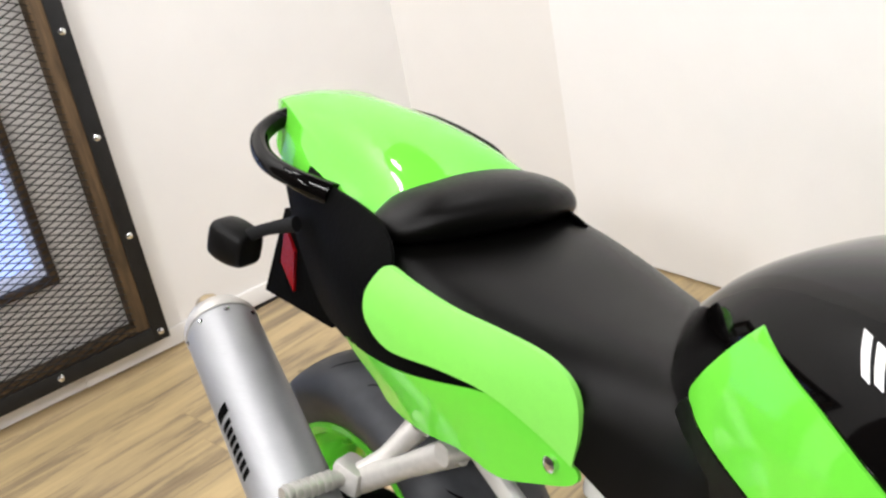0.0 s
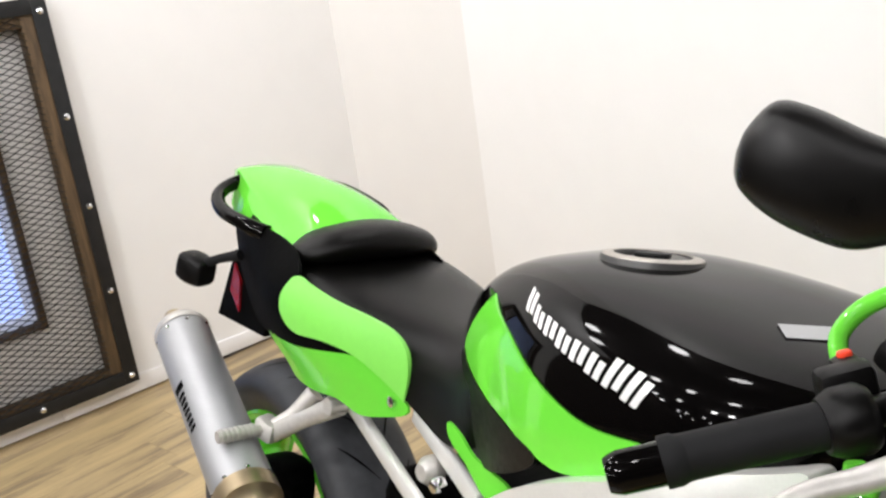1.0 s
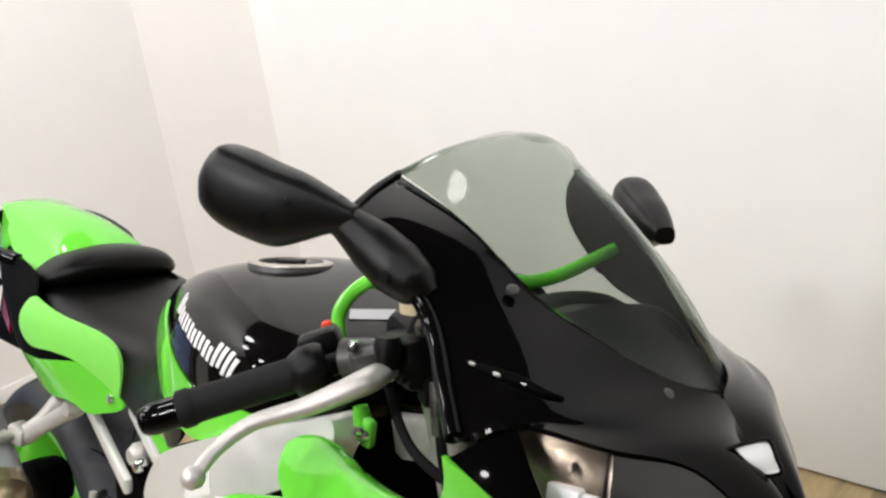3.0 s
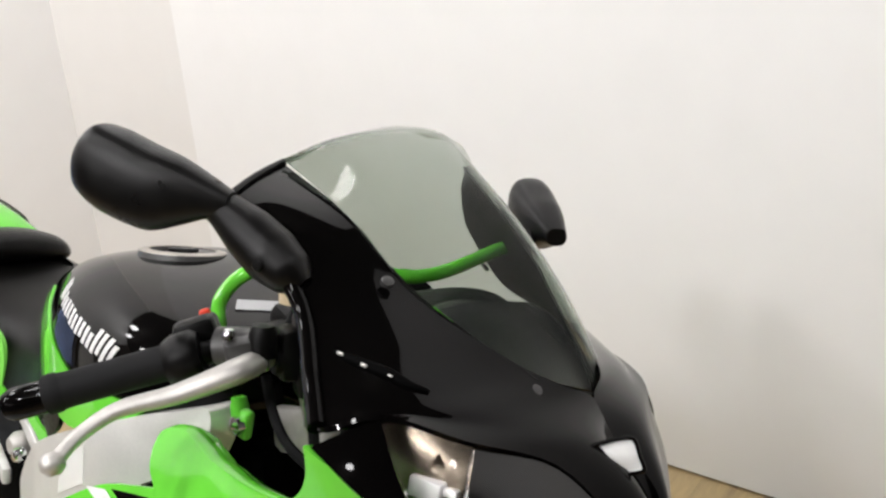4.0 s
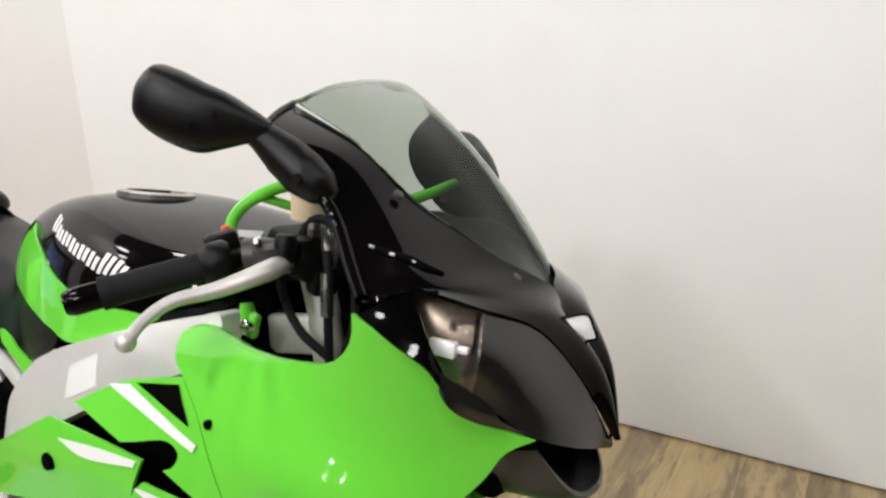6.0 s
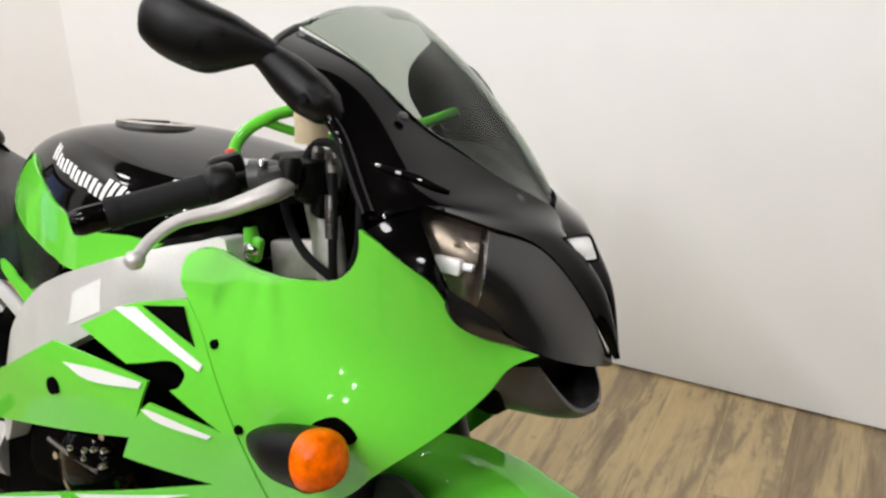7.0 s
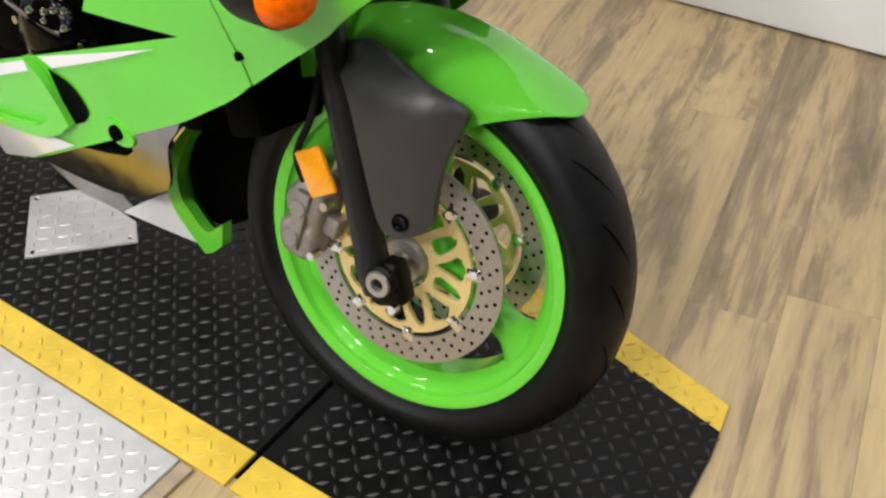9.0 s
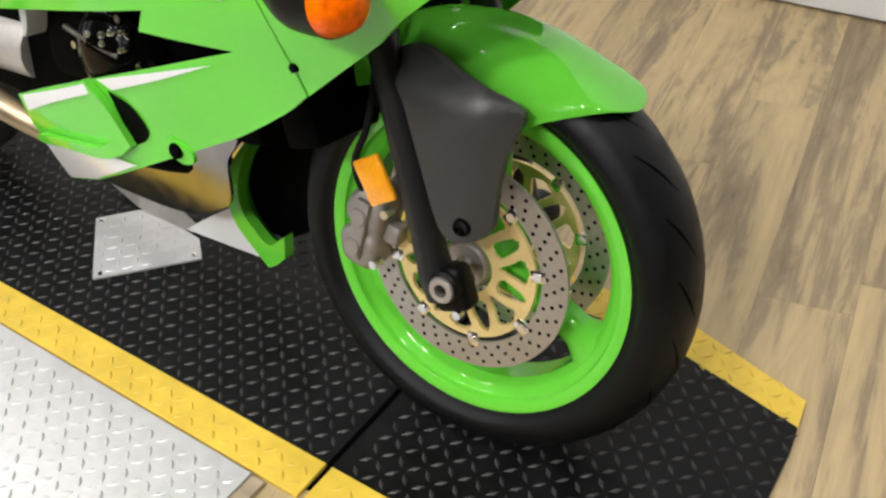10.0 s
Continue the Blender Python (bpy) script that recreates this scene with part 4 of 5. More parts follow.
for s in (1, -1):
    half = (lambda b: b) if s > 0 else other_half
    part("lamp_surround", half(patch(SURROUND, 5, 4, 0.003)), BLACK, bike, "gloss black lamp surround", 60)
    part("lamp_chin", half(patch(CHIN, 5, 5, 0.003)), LENSDARK, bike, "dark smoked headlamp chin", 60)
    mid = 0.9 * c[1:2] + 0.1 * c[2:3]
    part("headlamp_cover", half(patch(np.concatenate([mid, c[2:]]), 6, 6, 0.003)), LENSDARK, bike, "dark smoked headlamp cover", 60)
    lens = part("headlamp_lens", half(patch(np.concatenate([c[:2], mid]), 6, 6, 0.002)), CLEAR, bike, "clear headlamp glass", 60)
    lens.visible_shadow = False
    bowl = np.concatenate([c[:2], mid, 0.55 * c[1:2] + 0.45 * c[2:3]])
    bowl = bowl + (bowl - bowl.mean((0, 1))) * 0.35 + np.array((-0.03, 0.03, 0.0))
    part("reflector_bowl", half(patch(bowl, 4, 4, 0.002)), REFLECT, lens, "chrome headlamp reflector")
    part("bulb_holder", half(join(block((0.028, 0.017, 0.016), (1.449, -0.2235, 0.897), (0, 4, 12), 0.002), block((0.014, 0.008, 0.007), (1.467, -0.219, 0.897), (0, 4, 12), 0.002))), LETTER, lens, "cream bulb holder")
    part("reflector_rib", half(block((0.004, 0.05, 0.006), (1.448, -.212, .92), (0, 20, 30), 0.002)), REFLECT, lens)

# ---- position lamp in the nose
MARK = [[(1.504, -.102, .9155), (1.504, -.1, .9136), (1.506, -.098, .911)], [(1.510, -.08, .918), (1.517, -.082, .905), (1.511, -.081, .892)],
        [(1.516, -.06, .9165), (1.524, -.06, .904), (1.528, -.06, .892)]]
mk = part("position_lamp", patch(np.array(MARK) + np.array((.0035, -.003, .003)), 5, 4, 0.003), CLEAR, bike, "clear wedge position lamp", 60)
mk.visible_shadow = False
part("lamp_backing", patch(np.array(MARK) + np.array((.0018, -.0016, .0016)), 5, 4, 0.001), WHITE, mk, "pale lamp bowl")
mr_ = [tuple(np.array(MARK[i][j]) + np.array((.0035, -.0035, .003))) for i, j in ((0, 0), (1, 0), (2, 0), (2, 1), (2, 2), (1, 2), (0, 2), (0, 0))]
part("lamp_rim", tube(mr_, 0.0018, 8, 4), BLACK, mk)

# ---- ram air mouth under the nose
DUCT = [[(1.43, -.15, .74), (1.455, -.135, .725), (1.472, -.085, .717), (1.475, -.045, .715)],
        [(1.47, -.165, .777), (1.495, -.13, .73), (1.515, -.085, .717), (1.52, -.045, .714)],
        [(1.50, -.165, .785), (1.525, -.13, .735), (1.543, -.085, .719), (1.547, -.045, .716)],
        [(1.53, -.152, .79), (1.553, -.118, .745), (1.557, -.08, .728), (1.556, -.045, .729)]]
for s in (1, -1):
    db = patch(np.array(DUCT) + np.array((-.011, 0, .002)), 5, 5, 0.005)
    part("air_duct", db if s > 0 else other_half(db), GREYPL, bike, "charcoal plastic ram-air mouth", 60)
# near-black blocks put the shade into the mouth and nose
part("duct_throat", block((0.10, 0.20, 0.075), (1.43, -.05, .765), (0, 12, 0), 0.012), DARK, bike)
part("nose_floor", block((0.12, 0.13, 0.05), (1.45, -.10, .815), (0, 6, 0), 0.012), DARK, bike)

# ---- windscreen
SCREEN = [[(1.456, -.11, .961), (1.458, -.08, .953), (1.456, -.045, .942), (1.45, 0.0, .927), (1.405, .087, .89)],
          [(1.413, -.14, .992), (1.416, -.098, .99), (1.416, -.045, .983), (1.416, .014, .967), (1.355, .102, .925)],
          [(1.35, -.16, 1.029), (1.358, -.108, 1.037), (1.36, -.045, 1.035), (1.356, .028, 1.024), (1.29, .112, .975)],
          [(1.272, -.165, 1.082), (1.284, -.112, 1.096), (1.284, -.045, 1.098), (1.275, .034, 1.089), (1.21, .117, 1.03)],
          [(1.18, -.158, 1.116), (1.2, -.11, 1.136), (1.199, -.045, 1.143), (1.188, .039, 1.141), (1.175, .091, 1.124)],
          [(1.182, -.157, 1.113), (1.165, -.112, 1.128), (1.15, -.045, 1.141), (1.129, .039, 1.147), (1.125, .079, 1.137)]]
scr = part("windscreen", patch(SCREEN, 6, 6, 0.003), SMOKE, bike, "smoke-tinted curved windscreen", 60)
scr.visible_shadow = False
# black cowl strip under the far edge of the screen
sc = np.array(SCREEN)
cols = np.array([crom(r, 10) for r in sc])
surf = np.stack([crom(cols[:, j], 10) for j in range(cols.shape[1])], 1)
FAR_EDGE = [(1.181, 0.100, 1.104), (1.122, 0.150, 1.082), (1.082, 0.190, 1.058), (1.069, 0.215, 1.023), (1.096, 0.215, 0.990), (1.159, 0.190, 0.959), (1.247, 0.150, 0.948), (1.315, 0.098, 0.946), (1.355, 0.060, 0.948)]
strip = []
for e, (u, v) in zip(FAR_EDGE, ((3.5, 3.1), (3.4, 3.0), (3.3, 3.0), (2.9, 2.9), (2.6, 2.9), (2.1, 2.9), (1.7, 2.8), (1.4, 2.8), (1.2, 2.8))):
    a, b = surf[round(u * 10), round(v * 10)] + np.array((-.006, -.003, -.006)), np.array(e)
    strip.append([a, a * 0.5 + b * 0.5 + np.array((.003, .003, .003)) * min(1.0, len(strip) / 4), b])
strip.append([surf[6, 28] + np.array((-.006, -.003, -.006)), surf[6, 34] + np.array((-.005, -.004, -.004)), surf[6, 40] + np.array((-.003, -.003, -.003))])
strip.append([surf[0, 28] + np.array((-.006, -.003, -.006)), surf[0, 34] + np.array((-.005, -.004, -.004)), surf[0, 40] + np.array((-.003, -.003, -.003))])
part("cowl_strip", patch(strip, 4, 5, 0.002), DARK, bike, "black far cowl edge", 60)
tray = [[surf[round(u * 10), round(v * 10)] + np.array((-.004, 0, -drop)) for v in (0.15, 1.2, 2.2, 3.2, 4)] for u, drop in ((0.05, .006), (.6, .014), (1.2, .024), (1.8, .034), (2.2, .05))]
part("dash_tray", patch(tray, 4, 4, 0.003), PLASTIC, bike, "black tray under the windscreen", 60)
for x, y, z in ((1.192, -.171, 1.0985), (1.3474, -.180, 1.0285), (1.460, -.118, .952), (1.22, .085, .995)):
    part("screen_screw", moved(lathe([(0, 0.002), (0.003, 0.0026), (0.0055, 0.0015), (0.0055, -0.002), (0, -0.002)], 16, "z"), pose(x, y, z + 0.003, 14 if y < 0 else -38, 33, 0)), GREYPL, cowl_r, "black cap screw")
# small air slot in the cowl flank, its dark opening a near-black rib on the surface
part("air_slot", tube([(1.363, -.248, .986), (1.385, -.243, .982), (1.409, -.234, .977), (1.425, -.228, .9715), (1.438, -.217, .967)], [0.002, 0.0045, 0.005, 0.004, 0.0015], 12, 5), DARK, cowl_r)
# added bright chips imitate the glints inside the slot
for x, y, z in ((1.372, -.2495, .987), (1.394, -.2445, .982), (1.414, -.236, .977)):
    part("slot_glint", block((0.006, 0.002, 0.003), (x, y, z), (0, 12, 20), 0.001), CAST, cowl_r, "bright chip standing for a glint in the slot")

# ---- instrument pod and inner darkness
part("instrument_pod", join(blob([(1.2, -.03, .94, .03, .02), (1.23, -.03, .955, .085, .03), (1.27, -.03, .96, .09, .032), (1.31, -.03, .95, .08, .03), (1.36, -.03, .93, .04, .02)], 4, 24, 2.6)), PLASTIC, bike, "black instrument pod", 50)
part("dash_cover", blob([(-.135, 1.37, .94, .02, .012), (-.12, 1.355, .948, .05, .026), (-.085, 1.34, .955, .066, .036), (-.045, 1.332, .958, .068, .037), (-.02, 1.335, .952, .062, .036), (.005, 1.342, .953, .056, .037), (.04, 1.322, .942, .052, .033), (.085, 1.27, .915, .04, .026), (.11, 1.245, .9, .018, .011)], 4, 22, 2.2, 1), PLASTIC, bike, "black dashboard cover", 50)
# shell, radiator and engine are near-black, filling the fairing gaps with shade
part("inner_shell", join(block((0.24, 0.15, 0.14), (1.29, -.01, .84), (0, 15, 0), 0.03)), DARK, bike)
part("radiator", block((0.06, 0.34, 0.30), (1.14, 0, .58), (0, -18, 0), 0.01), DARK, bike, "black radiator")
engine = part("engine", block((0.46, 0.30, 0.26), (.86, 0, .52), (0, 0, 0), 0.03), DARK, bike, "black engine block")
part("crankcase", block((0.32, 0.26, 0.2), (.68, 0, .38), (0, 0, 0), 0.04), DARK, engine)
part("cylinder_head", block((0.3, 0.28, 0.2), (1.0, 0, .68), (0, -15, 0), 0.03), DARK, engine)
for s in SIDES:
    part("clutch_cover", lathe([(0, 0), (0.03, 0.0), (0.055, 0.006), (0.068, 0.02), (0.072, 0.05), (0, 0.05)] if s < 0 else [(0, 0.05), (0.03, 0.05), (0.055, 0.044), (0.068, 0.03), (0.072, 0), (0, 0)], 32, "y", (.86, s * .215 - (0 if s < 0 else .05), .49), 0), BLACK, engine, "glossy black engine cover", 50)
    for k in range(6):
        a = 2 * math.pi * k / 6
        part("cover_bolt", lathe([(0, -0.006 * -s), (0.006, -0.006 * -s), (0.006, 0.006 * -s), (0, 0.006 * -s)], 8, "y", (.86 + .068 * math.cos(a), s * .2, .49 + .068 * math.sin(a))), CHROME, engine)

for x, z in ((.839, .518), (.87, .524), (.889, .531), (.911, .536), (.869, .512), (.908, .512)):
    part("cover_bolt", lathe([(0, -.009), (.0035, -.008), (.0055, -.005), (.0055, .006), (0, .006)], 12, "y", (x, -.21, z)), CHROME, engine)
part("shift_rod", tube([(.787, -.212, .517), (.841, -.212, .505), (.897, -.212, .50)], [0.004, 0.003, 0.004], 10, 3), DARKST, bike, "dark steel linkage rod")

# ---- belly pan of the far flank, reaching lower and forward
at_y = lambda x, z: .05 + MID
bp_ = part("belly_pan", panel([(.6955, .0605, 1), (.765, .112), (.8346, .158, 1), (.862, .135), (.907, .105), (.931, .087, 1), (.915, .0775), (.81, .068)], at_y, 1, 0.0, 0.012), WHITE, bike, "white and lime green belly pan")
part("green_arch", panel([(.90, .312, 1), (.864, .265), (.843, .214), (.842, .177), (.861, .141), (.894, .113), (.931, .086, 1), (.95, .098), (.969, .117, 1), (.969, .158, 1), (.933, .129), (.898, .150), (.875, .173), (.868, .212), (.883, .263), (.906, .307, 1)], at_y, 1, -.022, 0.02, 0.014), GREEN, bp_, "lime green belly pan lip", 75)
part("arch_rim", tube([(.90, .052, .312), (.864, .052, .265), (.843, .052, .214), (.842, .052, .177), (.861, .052, .141), (.894, .052, .113), (.931, .052, .086)], 0.006, 8, 5), GREEN, bp_)
part("pan_screw", lathe([(0, -.004), (.005, -.003), (.006, .002), (0, .002)], 10, "y", (.912, .036, .094)), DARK, bp_)

# near-black panel paints the shadow inside the far flank
part("inner_shade_panel", panel([(.86, .11, 1), (.825, .2), (.84, .3), (.92, .39), (1.08, .46, 1), (1.1, .3), (1.0, .17), (.92, .11, 1)], lambda x, z: .075 + MID, 1, 0.0, 0.01), DARK, bp_, "near-black panel standing for the shaded inside")
# added block that stops light showing through behind the engine
part("gap_block", block((0.34, 0.24, 0.3), (.54, 0, .45), (0, 0, 0), 0.04), DARK, bike, "added dark block closing a see-through gap")

# ---- exhaust under the engine
# the header is coloured near-black to pass for the shaded gap
part("header_pipe", tube([(1.0, -.02, .55), (.97, -.02, .42), (.90, -.04, .33), (.84, -.06, .28), (.6, -.08, .25)], 0.024, 14, 5), DARK, bike, "exhaust header in near-black")
cb = bmesh.new()
cb.faces.new([cb.verts.new((x, 0, z)) for x, z in crom([(.50, .18), (.56, .31), (.75, .42), (.985, .44), (.98, .38), (.945, .33), (.931, .26), (.9, .228), (.8, .18), (.66, .165), (.56, .165)], 5, True)])
ex = bmesh.ops.extrude_face_region(cb, geom=cb.faces[:])
for v in [g for g in ex["geom"] if isinstance(g, bmesh.types.BMVert)]:
    v.co.y += 0.006
part("collector", moved(cb, BIKE.inverted() @ pose(0, -.03, 0)), POLISHED, bike, "polished steel exhaust collector box", 30)
part("mid_pipe", tube([(.6, -.10, .25), (.5, -.15, .30), (.38, -.205, .385), (.28, -.228, .448), (.20, -.231, .494)], 0.0235, 16, 5), BRONZE, bike, "gold heat-tinted exhaust pipe")
MT, MB = np.array((-.185, -.178, .658)), np.array((.21, -.235, .498))
ax = MT - MB
can_m = Matrix.Translation(Vector(MB)) @ Vector(ax).to_track_quat("Z", "Y").to_matrix().to_4x4()
L = float(np.linalg.norm(ax))
can = part("muffler", moved(lathe([(0.0, 0.02), (0.047, 0.02), (0.0485, 0.024), (0.049, 0.03), (0.049, L - 0.01), (0.0485, L - 0.004), (0.047, L), (0.0, L)], 40, "z"), can_m), ALU, bike, "brushed aluminium muffler can")
part("inlet_cone", moved(lathe([(0.0, -0.06), (0.024, -0.06), (0.026, -0.03), (0.044, -0.004), (0.0515, 0.0), (0.0515, 0.03), (0.0, 0.03)], 32, "z"), can_m), BRONZE, can, "tinted steel inlet cone")
part("end_cap", moved(lathe([(0.0, L - 0.004), (0.0505, L - 0.004), (0.0505, L + 0.006), (0.043, L + 0.022), (0.034, L + 0.03), (0.026, L + 0.012), (0.0, L + 0.012)], 32, "z"), can_m), CAST, can, "cast outlet cap")
part("outlet_tip", moved(lathe([(0.013, L - 0.01), (0.0175, L - 0.01), (0.0185, L + 0.04), (0.0165, L + 0.045), (0.0145, L + 0.04)], 24, "z", (0, 0, 0), 0, True), can_m @ pose(0.008, 0.012, 0)), BRONZE, can, "heat-tinted outlet tip")
for k in range(8):
    a = 2 * math.pi * k / 8
    for h in (0.035, L - 0.014):
        part("rivet", moved(lathe([(0, 0.003), (0.003, 0.002), (0.004, 0)], 8, "z"), can_m @ pose(0.049 * math.cos(a), 0.049 * math.sin(a), h, 0, 90, math.degrees(a))), CHROME, can)
# maker's mark as plain bars on the can
nl = can_m.to_3x3().inverted() @ Vector((-.05, -.92, .3))
a0 = math.atan2(nl.y, nl.x)
for k, (h, w, tall) in enumerate(((0.268, 0.016, 0.026), (0.248, 0.009, 0.020), (0.235, 0.009, 0.017), (0.222, 0.009, 0.017), (0.209, 0.009, 0.017), (0.196, 0.009, 0.017), (0.183, 0.009, 0.017), (0.17, 0.009, 0.017))):
    rows = []
    for hh in (h - w / 2, h + w / 2):
        rows.append([(0.0496 * math.cos(a), 0.0496 * math.sin(a), hh) for a in np.linspace(-tall / 0.098, tall / 0.098, 5) + a0])
    part("mark_bar", moved(patch(rows, 1, 2, 0), can_m), DARK, can)

# ---- frame, subframe, swingarm
FRAME_O = [(.60, .53), (.64, .60), (.70, .675), (.77, .73), (.84, .768), (.92, .80), (1.0, .83), (1.06, .848), (1.09, .856), (1.10, .83), (1.085, .79), (1.04, .772), (.96, .73), (.87, .682), (.76, .615), (.70, .55), (.66, .48), (.60, .45)]
frw = lambda x, z: float(np.interp(x, [.58, .68, .8, .95, 1.1, 1.18], [.15, .2, .232, .236, .195, .15])) - 0.25 * max(0, z - .80)
for s in SIDES:
    fr = part("frame_spar", panel(FRAME_O, frw, s, 0.0, 0.035, 0.02), SILVER, bike, "silver painted aluminium frame spar", 50)
    part("rating_label", panel([(.862, .705, 1), (.87, .752, 1), (.93, .782, 1), (.928, .738, 1)], frw, s, 0.001, 0.0008), WHITE, fr, "plain white rating label")
    y = s * .12
    for p, q in (((.27, s * .10, .655), (.54, s * .158, .605)), ((.44, s * .10, .692), (.64, s * .145, .648))):
        p, q = Vector(p), Vector(q)
        d = q - p
        part("subframe_rail", moved(block((d.length, 0.014, 0.027), bevel=0.005), Matrix.Translation((p + q) / 2) @ d.to_track_quat("X", "Z").to_matrix().to_4x4()), SILVER, bike, "silver subframe strut")
    part("swingarm", tube([(.56, s * .10, .40), (.4, s * .115, .39), (.2, s * .12, .35), (-.03, s * .115, .31)], [0.05, 0.045, 0.04, 0.035], 16, 4), CAST, bike, "aluminium swingarm")
    hanger = part("peg_hanger", join(tube([(.196, s * .119, .651), (.175, s * .145, .615), (.15, s * .168, .585)], [0.012, 0.010, 0.013], 12, 4, flat=1.3), tube([(.275, s * .122, .657), (.21, s * .148, .618), (.15, s * .168, .583)], [0.013, 0.010, 0.013], 12, 4, flat=1.3),
                                       block((0.04, 0.034, 0.034), (.143, s * .172, .587), (0, 15, 20), 0.007), lathe([(0, -.016), (.013, -.016), (.015, -.01), (.015, .012), (0, .012)], 18, "y", (.27, s * .125, .656))), CAST, bike, "cast passenger peg hanger")
    peg = part("foot_peg", tube([(.143, s * .18, .588), (.142, s * .215, .589), (.142, s * .258, .589)], 0.0095, 12, 3), CAST, hanger, "ribbed passenger foot peg")
    for k in range(7):
        part("rib", lathe([(0.009, -.003), (0.0115, -.002), (0.0115, .002), (0.009, .003)], 14, "y", (.142, s * (.2 + .0085 * k), .589), 0, True), CAST, peg)
    fin = part("heel_guard", panel([(.40, .54), (.412, .525), (.43, .50), (.468, .482), (.47, .45), (.432, .436), (.40, .45), (.388, .468), (.393, .505)], lambda x, z: .185, s, 0, 0.006), CAST, bike, "alloy heel guard plate")
    for x, z, q in ((.473, .565, .009), (.469, .534, .011), (.454, .503, .012), (.487, .533, .008), (.436, .452, .009)):
        part("bolt", lathe([(0, -.006), (q * .4, -.006), (q * .75, -.003), (q * .75, .008), (0, .008)], 14, "y", (x, s * .192, z)), CAST, fin)
    part("brake_rod", tube([(.474, s * .185, .585), (.47, s * .188, .53), (.45, s * .185, .47)], 0.006, 10, 3), CAST, fin)
    part("swingarm_plate", panel([(.08, .385), (.18, .405), (.27, .425), (.38, .445), (.40, .41), (.36, .375), (.27, .34), (.14, .335)], lambda x, z: .135, s, 0, 0.02), CAST, bike, "wide alloy swingarm side")
    part("rider_peg", tube([(.50, s * .19, .42), (.49, s * .235, .42), (.48, s * .27, .42)], 0.012, 10, 2), RUBBER, bike, "black rubber rider peg")
    part("ball_joint", lathe([(0, -.02), (.012, -.017), (.02, -.006), (.02, .006), (.012, .017), (0, .02)], 18, "y", (.513, s * .125, .64)), CAST, bike, "bright alloy joint")
    part("strut_bolt", lathe([(0, -.008), (.008, -.007), (.011, -.002), (.011, .008), (0, .008)], 14, "y", (.56, s * .15, .642)), CHROME, bike)
    part("side_cover", panel([(.575, .73), (.60, .722), (.63, .703), (.695, .688), (.70, .665), (.654, .66), (.615, .688), (.58, .71)], lambda x, z: .148, s, 0, 0.004), GREEN, bike, "lime green side cover", 50)

# ---- rear wheel
RC = (-.035, 0, .31)
rw = part("rear_wheel", rim(RC, 0.222, 0.075), GREEN, bike, "glossy lime green rear wheel rim")
part("tyre", tyre(RC, 0.312, 0.088, 0.222), TYRE2, rw, "wide black road tyre")
part("tread_groove", grooves(RC, 0.312, 0.088, 20), DARK, rw)
for k in range(3):
    part("spoke", spoke(RC, 0.222, 40 + 120 * k), GREEN, rw)
part("hub", lathe([(0, -.08), (0.04, -.08), (0.045, 0), (0.04, .08), (0, .08)], 24, "y", RC), GREEN, rw)
part("rear_disc", ring(RC, 0.07, 0.11, -.085, 0.005), STEEL, bike, "rear brake disc")
part("brake_pipe", tube([(.02, -.12, .425), (.10, -.125, .418), (.2, -.125, .43), (.30, -.12, .49), (.36, -.12, .53)], 0.0065, 10, 5), RUBBER, bike, "black rear brake hose")
part("rear_caliper", blob([(-.03, -.1, .44, .02, .02), (-.01, -.1, .445, .034, .032), (.05, -.1, .46, .036, .038), (.10, -.1, .462, .034, .036), (.125, -.1, .455, .02, .02)], 4, 16, 4), DARK, bike, "black rear caliper")

# ---- fuel tank
TK = crom([(.50, .07, .865, .70), (.55, .105, .904, .69), (.61, .135, .932, .69), (.70, .172, .950, .70), (.78, .195, .953, .73), (.88, .208, .945, .76), (.98, .205, .93, .79), (1.06, .16, .915, .81), (1.10, .10, .895, .83)], 5)


def tank_at(x):
    return [float(np.interp(x, TK[:, 0], TK[:, k])) for k in (1, 2, 3)]


def tank_w(x, z):
    b, top, bot = tank_at(x)
    mid = bot + 0.45 * (top - bot)
    q = (z - mid) / (top - mid) if z > mid else 0.55 * (mid - z) / max(mid - bot, 0.01)
    return b * max(1 - min(abs(q), 0.999) ** 3, 0.0) ** (1 / 3)


rings = []
for x, b, top, bot in TK:
    mid = bot + 0.45 * (top - bot)
    r = []
    for a in np.linspace(0, 2 * math.pi, 64, endpoint=False):
        ca, sa = math.cos(a), math.sin(a)
        yy = b * np.sign(ca) * abs(ca) ** (2 / 3)
        zz = mid + (top - mid) * abs(sa) ** (2 / 3) if sa > 0 else mid - (mid - bot) * abs(sa) ** (2 / 3)
        r.append((x, yy, zz))
    rings.append(r)
tank = part("fuel_tank", grid(np.array(rings), close_v=True, caps=True), BLACK, bike, "glossy black fuel tank with lime green flanks", 50)
for s in SIDES:
    g = [(.628, .899, 1), (.60, .872), (.57, .84), (.557, .818), (.585, .802), (.654, .79), (.728, .783), (.82, .768), (.90, .79), (.968, .815), (1.0, .835, 1), (.95, .838), (.885, .832), (.841, .836), (.792, .849), (.746, .866), (.709, .878), (.665, .888)]
    part("green_flank", panel(g, tank_w, s, 0.003, 0.006, 0.015), GREEN, tank, "lime green tank flank", 50)
    dk = [(.512, .70), (.511, .752), (.53, .79), (.556, .815), (.585, .80), (.654, .788), (.728, .781), (.79, .77), (.75, .737), (.66, .70), (.58, .695)]
    part("knee_pad", panel(dk, tank_w, s, 0.004 if s < 0 else -0.006, 0.006, 0.015), PLASTIC, tank, "dark knee panel")
